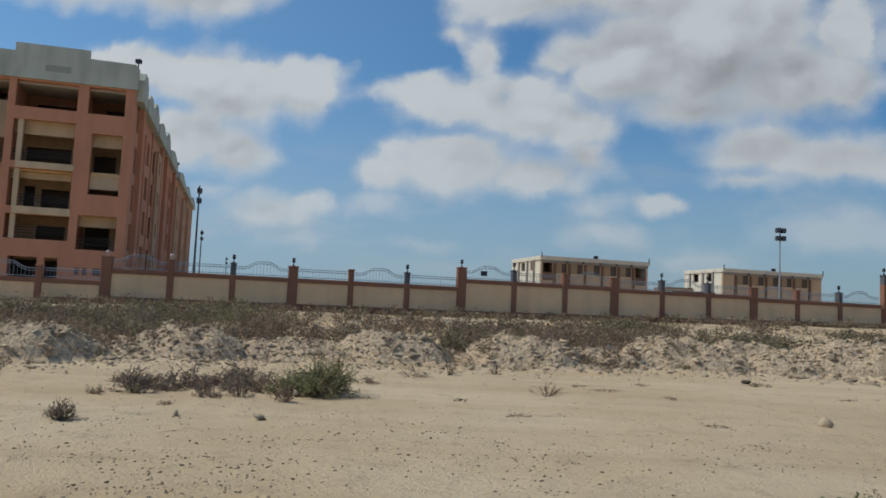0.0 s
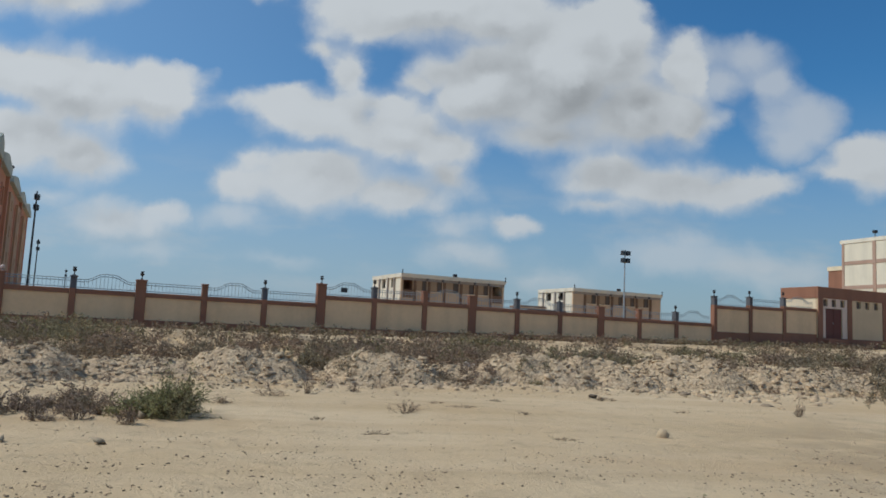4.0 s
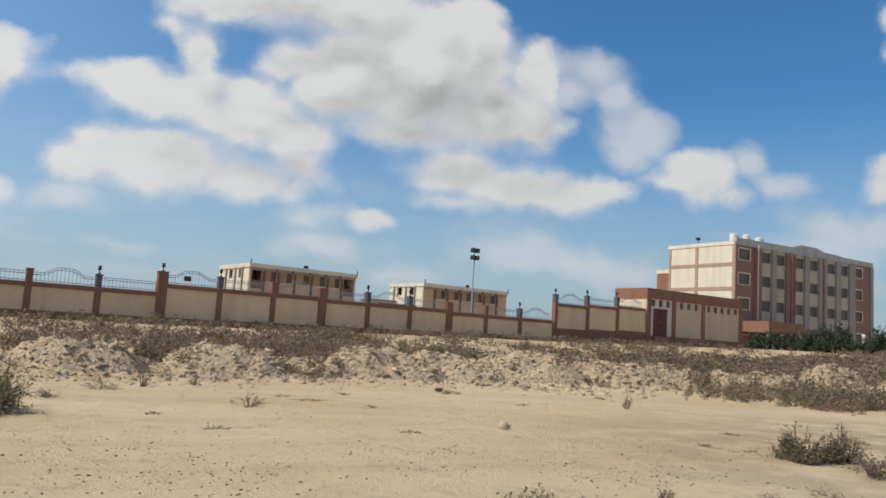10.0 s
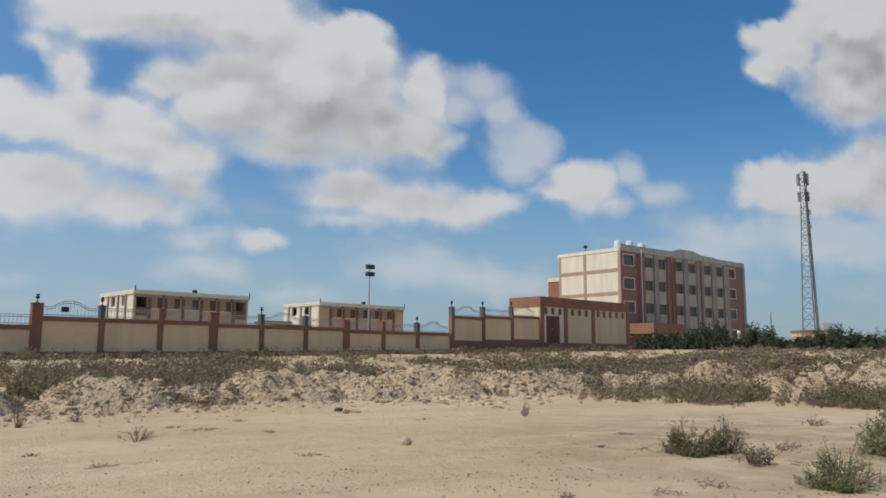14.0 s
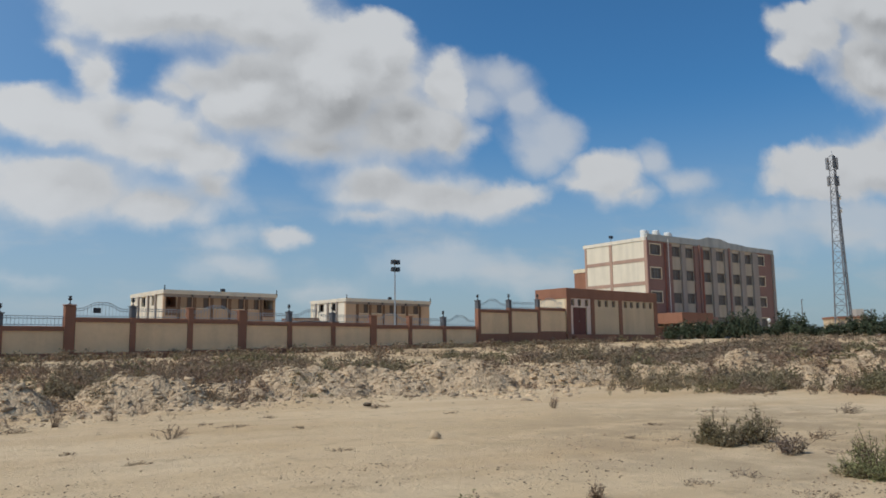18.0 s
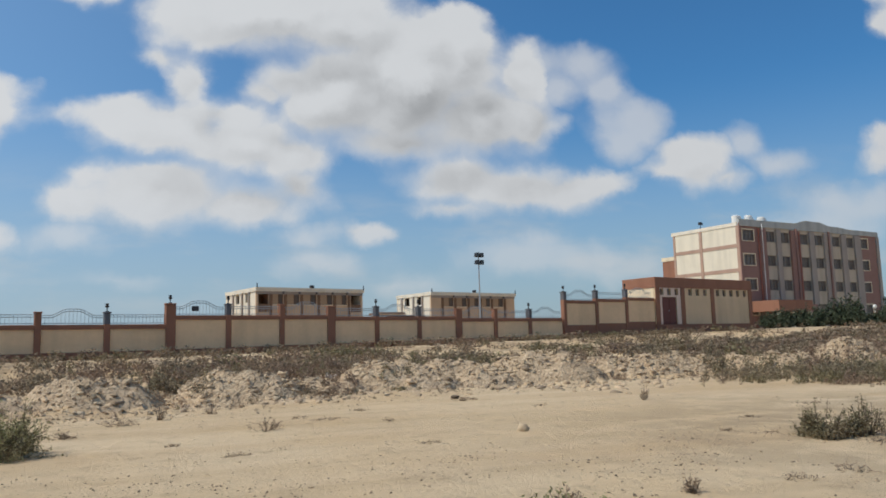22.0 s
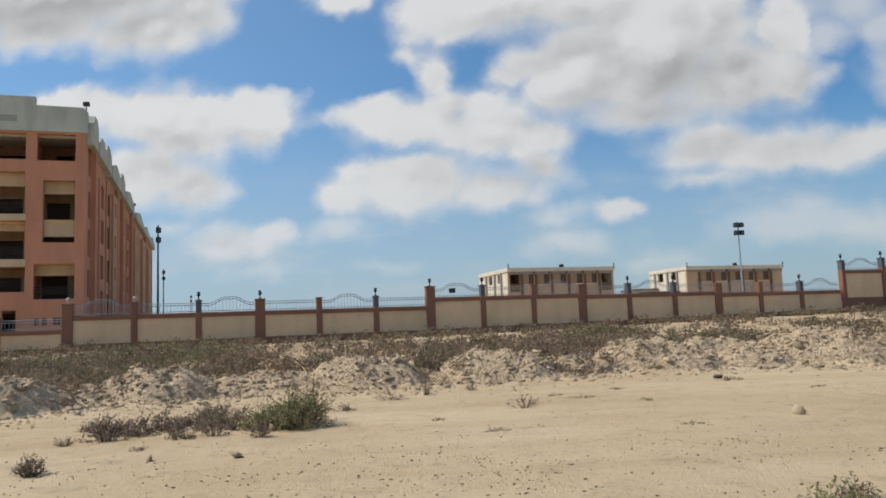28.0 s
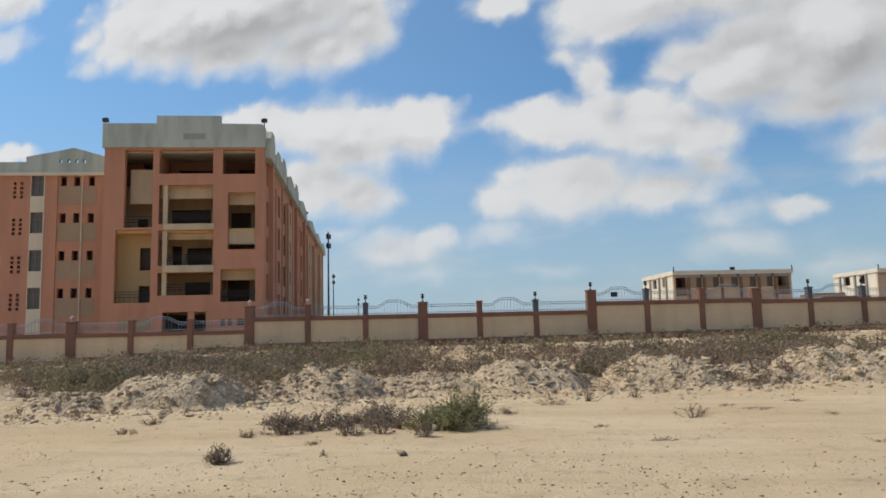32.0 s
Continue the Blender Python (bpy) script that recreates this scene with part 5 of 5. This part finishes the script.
def bush(name, az, d, height, width, stems, leaf, mat, label, seed, leaves_per=26, category="bush", lobes=1):
    """A shrub of one or several tufts that grow into one another."""
    rng = np.random.default_rng(seed)
    x, y = polar(az, d)
    b = thing(name, pose(x, y, float(ground_z(x, y))), label, category)
    wood, leaves = [], []
    for k in range(lobes):
        size = 1.0 if lobes == 1 else (0.75 if k == 0 else rng.uniform(0.4, 0.62))
        out = 0.0 if k == 0 else width * 0.42 * (1 - 0.5 * size)
        turn = 6.283 * k / lobes + rng.uniform(-0.4, 0.4)
        (sv, sf), (lv, lf) = shrub(rng, height * (1.0 if k == 0 else rng.uniform(0.38, 0.75)), width * size, max(6, int(stems / lobes)), leaf, leaves_per)
        p = (out * math.cos(turn), out * math.sin(turn) * 0.6, 0)
        wood.append((sv, sf, p, 0.0, 1.0)), leaves.append((lv, lf, p, 0.0, 1.0))
    part("stem", joined("stem", wood, STEM), STEM, b)
    part("foliage", joined("foliage", leaves, mat), mat, b)
    return b


bush("green_bush", -8.3, 13.6, 0.86, 2.0, 150, 0.03, GREEN_LEAF, "low spreading grey-green bush on the sand", 1, 56, lobes=5)
bush("dry_bush", -14.2, 14.6, 0.5, 1.7, 34, 0.04, BUSH_LEAF, "straggling dry brown shrub on the sand", 2, 34, lobes=4)
bush("dry_bush", -18.2, 14.0, 0.45, 1.6, 30, 0.04, BUSH_LEAF, "straggling dry brown shrub on the sand", 3, 34, lobes=4)
bush("dry_bush", -21.5, 13.4, 0.42, 0.8, 18, 0.035, BUSH_LEAF, "small dry brown shrub on the sand", 4, 26)
bush("dry_tuft", -26.0, 10.6, 0.27, 0.42, 30, 0.02, BUSH_LEAF, "small dense tuft of dry grass", 5, 22, "tuft")
bush("desert_bush", 47.6, 13.2, 0.62, 1.2, 100, 0.026, OLIVE_LEAF, "wispy grey-green desert shrub on the sand", 6, 34, lobes=3)
bush("desert_bush", 49.9, 13.6, 0.55, 0.9, 60, 0.026, OLIVE_LEAF, "wispy grey-green desert shrub on the sand", 7, 30, lobes=2)
bush("dry_tuft", 51.9, 12.5, 0.36, 0.55, 20, 0.03, BUSH_LEAF, "small dry shrub on the sand", 8, 22, "tuft")
bush("desert_bush", 57.2, 10.9, 0.62, 1.3, 100, 0.024, GREEN_LEAF, "wispy grey-green desert shrub on the sand", 9, 34, lobes=3)
bush("green_bush", 61.3, 15.4, 1.25, 2.3, 150, 0.04, GREEN_LEAF, "tall grey-green bush at the edge of the sand", 10, 50, lobes=4)

# low dry shrubs that straggle between the two larger ones and the heaps
low = np.random.default_rng(23)
for k in range(22):
    az, d = low.uniform(-22.5, -10.5), low.uniform(12.4, 16.4)
    bush("dry_tuft", az, d, low.uniform(0.14, 0.34), low.uniform(0.3, 0.8), 14, 0.026, BUSH_LEAF if k % 3 else DRY_LEAF, "low straggling dry shrub on the sand", 120 + k, 16, "tuft")
# sprigs, tufts and flattened twigs on the open sand: azimuth, distance, height, width
for k, (az, d, h, w) in enumerate([(38.8, 8.4, 0.22, 0.2), (30.3, 7.7, 0.16, 0.4), (8.2, 15.0, 0.32, 0.8), (35.9, 20.3, 0.4, 0.3), (0.9, 18.5, 0.5, 0.4),
                                   (22.9, 20.9, 0.12, 0.7), (53.7, 14.4, 0.2, 0.8), (55.2, 19.9, 0.25, 0.9), (-32.1, 14.9, 0.14, 0.5), (-30.6, 16.4, 0.14, 0.6),
                                   (-11.4, 13.2, 0.16, 0.6), (-4.9, 15.6, 0.2, 0.6), (4.4, 19.5, 0.35, 0.4), (-24.0, 13.3, 0.15, 0.4), (-1.8, 17.4, 0.25, 0.9)]):
    bush("dry_sprig", az, d, h, w, 12, 0.022, DRY_LEAF, "thin dry sprig of weed on open sand", 40 + k, 12, "weed")
for k, (az, d, w) in enumerate([(12.6, 16.6, 0.9), (17.2, 16.1, 0.4), (43.7, 13.4, 0.8), (10.6, 17.2, 0.5), (22.4, 21.6, 0.7), (41.3, 13.6, 0.4), (6.0, 11.9, 0.5), (20.0, 12.4, 0.5),
                                (14.6, 18.6, 0.6), (28.5, 19.0, 0.5), (1.8, 13.4, 0.4), (-19.5, 11.9, 0.3), (47.0, 19.5, 0.6), (51.0, 17.0, 0.5),
                                (45.6, 9.4, 0.5), (49.0, 10.2, 0.7), (53.4, 9.0, 0.6), (55.6, 12.8, 0.8), (43.0, 16.2, 0.6), (57.5, 8.4, 0.5), (59.0, 14.0, 0.9), (50.4, 12.9, 0.6)]):
    bush("dry_twig", az, d, 0.05, w, 9, 0.02, DRY_LEAF, "flattened dry twigs lying on the sand", 70 + k, 8, "twig")
bush("grass_tuft", 29.5, 7.0, 0.28, 0.75, 16, 0.03, GREEN_LEAF, "fresh green weed tuft on the gravelly sand", 90, 26, "tuft")
bush("grass_tuft", 31.9, 7.1, 0.22, 0.5, 12, 0.03, GREEN_LEAF, "fresh green weed tuft on the gravelly sand", 91, 22, "tuft")

# weeds between the heaps and the wall
rng = np.random.default_rng(11)
kinds = [shrub(rng, h, w, s, leaf, l) for h, w, s, leaf, l in ((0.6, 0.5, 7, 0.066, 7), (0.8, 0.55, 8, 0.066, 7), (0.45, 0.8, 8, 0.07, 7), (0.4, 0.55, 7, 0.06, 6), (0.7, 0.4, 5, 0.066, 8))]
far_kinds = [shrub(rng, h, w, s, leaf, l) for h, w, s, leaf, l in ((0.65, 0.55, 6, 0.105, 4), (0.85, 0.6, 6, 0.105, 4), (0.5, 0.85, 7, 0.11, 4), (0.45, 0.6, 6, 0.095, 4))]
stems, dry, green = [], [], []
# thickets: azimuth, distance, half width across and along the view, share of green
THICKETS = [(-27, 33, 9.0, 6.0, 0.45), (-34, 29, 2.0, 2.4, 0.7), (-18.5, 37, 3.5, 4.0, 0.8), (-9, 26.8, 2.8, 2.0, 0.0), (-5.5, 33, 1.4, 2.2, 0.1), (-13, 29, 2.2, 1.6, 0.1)]
THICKETS += [(0.5, 26.6, 1.5, 1.5, 0.4), (6, 30.5, 3.4, 2.4, 0.0), (8, 35.5, 6.0, 2.8, 0.1), (11.6, 28.2, 1.2, 1.5, 0.0), (15, 44.6, 5.0, 1.0, 0.6), (16, 24.2, 2.4, 0.7, 0.0)]
THICKETS += [(22, 36, 2.6, 2.6, 0.9), (22, 41, 1.6, 2.0, 0.2), (29.3, 46.5, 1.6, 1.4, 0.9), (32, 30.2, 1.5, 1.0, 0.0), (40, 50, 9.0, 4.0, 0.1), (46, 60, 6.0, 4.5, 0.1)]
THICKETS += [(48.5, 33.2, 1.6, 0.8, 0.3), (54.3, 30.3, 4.4, 2.4, 0.8), (60.2, 30, 3.2, 3.4, 0.7), (52, 27, 1.6, 0.8, 0.3), (53, 28.5, 3.5, 1.6, 0.8), (57.5, 29, 3.5, 2.2, 0.7), (59, 39, 4.0, 3.0, 0.4), (57, 48, 6.0, 4.0, 0.3), (35, 40, 3.5, 1.2, 0.0)]
COUNT = 30000
along, deep = rng.uniform(-50, 80, COUNT), rng.uniform(19.5, 46.0, COUNT)
ea, ed = rng.uniform(36, 67, 13000), 24 + 64 * rng.random(13000) ** 1.5
xs, ys = grid(along, deep)
xs, ys = np.concatenate([xs, ed * np.sin(np.radians(ea))]), np.concatenate([ys, ed * np.cos(np.radians(ea))])
along, deep = xs * CT + ys * ST, -xs * ST + ys * CT
azim, dist = np.degrees(np.arctan2(xs, ys)), np.hypot(xs, ys)
edge = np.interp(along, [-30, 0, 20, 45], [18, 20, 21, 22])
inner = np.where(azim > 40, dist - 26, deep - edge)
share, green_share = np.zeros_like(xs), np.zeros_like(xs)
for az, d, w, l, g in THICKETS:
    here = 1.15 * np.exp(-(((azim - az) * np.pi / 180 * dist / w) ** 2 + ((dist - d) / l) ** 2) ** 1.5)
    green_share = np.where(here > share, g, green_share)
    share = np.maximum(share, here)
tufted = np.clip(0.45 + 3.2 * fbm(xs * 0.6, ys * 0.6, 78, 3), 0, 1.4)
thin = np.interp(inner, [-1, 1, 4, 18, 26, 60], [0.0, 0.05, 0.16, 0.16, 0.10, 0.12]) * np.clip(0.6 + 2.5 * fbm(xs * 0.2, ys * 0.2, 77, 3), 0, 2)
at_foot = np.interp(WALL_Q - deep, [0.3, 0.5, 1.2, 2.0], [0.0, 0.55, 0.5, 0.0]) * (along < 60)
likely = (share * tufted * 1.15 + 1.7 * np.maximum(thin, at_foot)) * np.where(dist > 42, 0.75, 1.0)
keep = (dist > 20) & (np.abs(azim - 10) < 58) & (rng.random(len(xs)) < likely) & ((deep < WALL_Q - 0.35) | (along > 70))
# small weeds on the heaps and at their feet
mounds = np.array(HEAPS)[rng.integers(len(HEAPS), size=1500)]
mx, my = mounds[:, 0] + rng.normal(size=1500) * mounds[:, 2] * 1.5, mounds[:, 1] - 0.7 + rng.normal(size=1500) * mounds[:, 3] * 0.9
xs, ys = np.concatenate([xs, my * np.sin(np.radians(mx))]), np.concatenate([ys, my * np.cos(np.radians(mx))])
share, green_share = np.concatenate([share, np.zeros(1500)]), np.concatenate([green_share, np.full(1500, 0.1)])
inner, keep = np.concatenate([inner, np.full(1500, 0.0)]), np.concatenate([keep, rng.random(1500) < np.where(mounds[:, 0] > 30, 0.8, 0.45)])
tint = 0.5 + 1.6 * fbm(xs * 0.5, ys * 0.5, 5, 2)
foot = ground_z(xs, ys)
for k in np.flatnonzero(keep):
    some = far_kinds if xs[k] ** 2 + ys[k] ** 2 > 1300 else kinds
    (sv, sf), (lv, lf) = some[rng.integers(len(some))]
    where, turn, size = (xs[k], ys[k], foot[k] - 0.03), rng.uniform(0, 6.28), rng.uniform(0.5, 1.2) * float(np.interp(inner[k], [0, 2, 6, 17, 22, 24], [0.42, 0.8, 1.05, 1.0, 0.9, 1.15]))
    size *= 1 + 0.25 * min(1.0, share[k])
    if rng.random() < 0.16:
        stems.append((sv, sf, where, turn, size))
    (green if tint[k] < green_share[k] else dry).append((lv, lf, where, turn, size))
tagged(new("weeds", joined("weeds", dry, DRY_LEAF)), "band of dry grey-brown weeds before the wall", "weeds", kind="stuff")
tagged(new("weed_stems", joined("weed_stems", stems, STEM)), "thin dry stems of the weeds", "weeds", kind="stuff")
if green:
    tagged(new("green_weeds", joined("green_weeds", green, OLIVE_LEAF)), "patches of grey-green weeds", "weeds", kind="stuff")


def rock(rng, flat=0.7):
    """A small angular stone of 20 faces."""
    p = (1 + 5 ** 0.5) / 2
    v = np.array([(-1, p, 0), (1, p, 0), (-1, -p, 0), (1, -p, 0), (0, -1, p), (0, 1, p), (0, -1, -p), (0, 1, -p), (p, 0, -1), (p, 0, 1), (-p, 0, -1), (-p, 0, 1)], float) / 1.9
    f = [(0, 11, 5), (0, 5, 1), (0, 1, 7), (0, 7, 10), (0, 10, 11), (1, 5, 9), (5, 11, 4), (11, 10, 2), (10, 7, 6), (7, 1, 8),
         (3, 9, 4), (3, 4, 2), (3, 2, 6), (3, 6, 8), (3, 8, 9), (4, 9, 5), (2, 4, 11), (6, 2, 10), (8, 6, 7), (9, 8, 1)]
    v = v * rng.uniform(0.3, 1.3, (12, 1)) * np.array([rng.uniform(0.7, 1.5), rng.uniform(0.6, 1.2), flat * rng.uniform(0.55, 1.1)])
    return v, f


ROCKS = [rock(rng) for _ in range(12)]


def scatter(name, xs, ys, sizes, mat, label, sink=0.25):
    zs = ground_z(xs, ys)
    out = []
    for x, y, z, size in zip(xs, ys, zs, sizes):
        v, f = ROCKS[rng.integers(len(ROCKS))]
        out.append((v, f, (x, y, z + size * (0.5 - sink) * 0.6), rng.uniform(0, 6.28), size))
    return tagged(new(name, joined(name, out, mat)), label, "stones", kind="stuff")


def around(az, d):
    return d * np.sin(np.radians(az)), d * np.cos(np.radians(az))


xs, ys = around(rng.uniform(-42, 66, 11000), 6.0 + 15 * rng.random(11000) ** 1.6)
keep = fbm(xs * 0.5, ys * 0.8, 60, 3) > rng.uniform(-0.05, 0.5, 11000) * np.interp(np.hypot(xs, ys), [6, 11, 20], [0.8, 1.1, 1.3])
scatter("pebbles", xs[keep], ys[keep], 0.006 + 0.018 * rng.random(keep.sum()) ** 3, PEBBLE, "scattered small brown pebbles on the sand")
xs, ys = around(rng.uniform(34, 68, 3500), 5.5 + 9 * rng.random(3500) ** 1.2)
keep = fbm(xs * 0.6, ys * 0.6, 63, 3) > rng.uniform(-0.25, 0.25, 3500)
scatter("gravel", xs[keep], ys[keep], 0.007 + 0.022 * rng.random(keep.sum()) ** 3, PEBBLE, "patches of brown gravel on the sand")
xs, ys = around(rng.uniform(-42, 60, 5000), 5.3 + 5.5 * rng.random(5000) ** 1.2)
keep = fbm(xs * 0.9, ys * 0.9, 66, 3) > rng.uniform(-0.18, 0.34, 5000)
scatter("dark_gravel", xs[keep], ys[keep], 0.007 + 0.017 * rng.random(keep.sum()) ** 2.0, DARK_PEBBLE, "clusters of small dark stones on the packed sand")
xs, ys = around(rng.uniform(-42, 66, 2200), 9.0 + 13 * rng.random(2200))
scatter("specks", xs, ys, 0.006 + 0.016 * rng.random(2200) ** 2, PEBBLE, "thin scatter of small dark stones on the sand")
pick = np.array(HEAPS)[rng.integers(len(HEAPS), size=9000)]
xs, ys = around(pick[:, 0] + rng.normal(size=9000) * pick[:, 2] * 1.7, pick[:, 1] + rng.normal(size=9000) * pick[:, 3] * 0.8)
scatter("rubble", xs, ys, 0.02 + 0.095 * rng.random(9000) ** 2.5, STONE, "pale limestone rubble on the spoil heaps")
pick = np.array(HEAPS)[rng.integers(len(HEAPS), size=4500)]
xs, ys = around(pick[:, 0] + rng.normal(size=4500) * pick[:, 2] * 1.5, pick[:, 1] - 0.5 + rng.normal(size=4500) * pick[:, 3] * 0.9)
scatter("clods", xs, ys, 0.02 + 0.09 * rng.random(4500) ** 2.4, CLOD, "crumbled brown clods of earth on the spoil heaps")
xs, ys = around(np.concatenate([rng.uniform(12, 38, 1100), rng.uniform(36, 66, 480), rng.uniform(-38, 12, 260)]),
                np.concatenate([rng.normal(30.5, 3.2, 1100), rng.normal(35.5, 1.8, 480), rng.normal(24.5, 1.8, 260)]))
scatter("boulders", xs, ys, 0.05 + 0.16 * rng.random(len(xs)) ** 3.0, CLOD, "broken pale blocks tipped among the heaps", 0.42)
pick = np.array(HEAPS)[rng.integers(len(HEAPS), size=3600)]
xs, ys = around(pick[:, 0] + rng.normal(size=3600) * pick[:, 2] * 2.6, pick[:, 1] - pick[:, 3] - np.abs(rng.normal(size=3600)) * 1.7)
scatter("spill", xs, ys, 0.012 + 0.045 * rng.random(3600) ** 2.6, CLOD, "small clods rolled out before the heaps", 0.35)
xs, ys = grid(rng.uniform(-45, 70, 6000), rng.uniform(21, 45, 6000))
scatter("waste_stones", xs, ys, 0.03 + 0.12 * rng.random(6000) ** 2.4, STONE, "pale stones among the weeds")


def stone(az, d, size, seed, label, mat=STONE, tall=1.0):
    r = np.random.default_rng(seed)
    v, f = rock(r, 0.8)
    x, y = polar(az, d)
    ob = tagged(new("stone", raw("stone", v * size * (1, 1, tall), f, mat)), label, "stone")
    ob.matrix_world = pose(x, y, float(ground_z(x, y)) + size * 0.3, 0, 0, seed * 40)


stone(26.95, 13.8, 0.15, 3, "single pale angular stone on the sand", STONE, 1.7)
stone(-12.9, 10.4, 0.10, 5, "pale stone lying on the sand")
stone(-10.4, 13.2, 0.12, 8, "pale stone beside the green bush")
stone(-18.7, 10.8, 0.07, 9, "small pale stone on the sand")
stone(22.2, 21.5, 0.2, 12, "dark slab of broken stone at the foot of the heaps", DARK_PEBBLE, 0.6)

# a dusty white sack among the weeds
def sack(az, d, size, seed):
    r = np.random.default_rng(seed)
    bm = bmesh.new()
    bmesh.ops.create_icosphere(bm, subdivisions=3, radius=size)
    for v in bm.verts:
        lump = 1 + 0.45 * noise.noise(v.co / size * 1.4 + Vector((seed, 0, 0))) + 0.12 * noise.noise(v.co / size * 5)
        v.co = Vector((v.co.x * 1.2, v.co.y * 0.8, v.co.z * 0.75)) * lump
    me = bpy.data.meshes.new("sack")
    bm.to_mesh(me), bm.free()
    me.materials.append(PLASTIC)
    x, y = polar(az, d)
    ob = tagged(new("sack", me), "crumpled dusty white plastic sack among weeds", "sack")
    ob.matrix_world = pose(x, y, float(ground_z(x, y)) + size * 0.4, 0, 0, r.uniform(0, 90))


sack(12.85, 29.0, 0.4, 4)
sack(15.4, 30.0, 0.26, 9)

# hedge and far compound on the east
hedge_kinds = [shrub(rng, 1.0, 1.0, 40, 0.07, 44, 0.14, 0.1) for _ in range(4)]
for k in range(20):
    az = 44.6 + k * 1.05
    d = 92 + rng.uniform(-2.5, 2.5) + (az - 45) * 0.25
    x, y = polar(az, d)
    h = rng.uniform(1.3, 3.3) if az < 58 else rng.uniform(1.3, 2.4)
    b = thing("hedge_shrub", pose(x, y, float(ground_z(x, y))), "dark green hedge shrub in a row by the school", "shrub", "hedge by the school")
    (sv, sf), (lv, lf) = hedge_kinds[k % 4]
    part("stem", raw("stem", sv * (2.6, 2.6, h), sf, STEM), STEM, b)
    part("foliage", raw("foliage", lv * (2.6, 2.6, h), lf, HEDGE_LEAF), HEDGE_LEAF, b)
far = thing("far_house", pose(*polar(55.0, 170), 2.2, 0, 0, -35), "low cream house far off behind the hedge", "building")
part("walls", G().box(0, 6.5, 0, 5, 0, 4.3), CREAM, far)
part("roof", G().block(-0.2, 6.7, -0.2, 5.2, 4.3, 4.7, 0.05), TERRACOTTA_DEEP, far)
for x in (1.0, 3.6):
    part("window", G().box(x, x + 1.1, -0.02, 0.0, 2.2, 3.6), DARK, far)
part("stair_room", G().box(5.0, 6.4, 1, 3, 4.7, 6.2), CONCRETE, far)
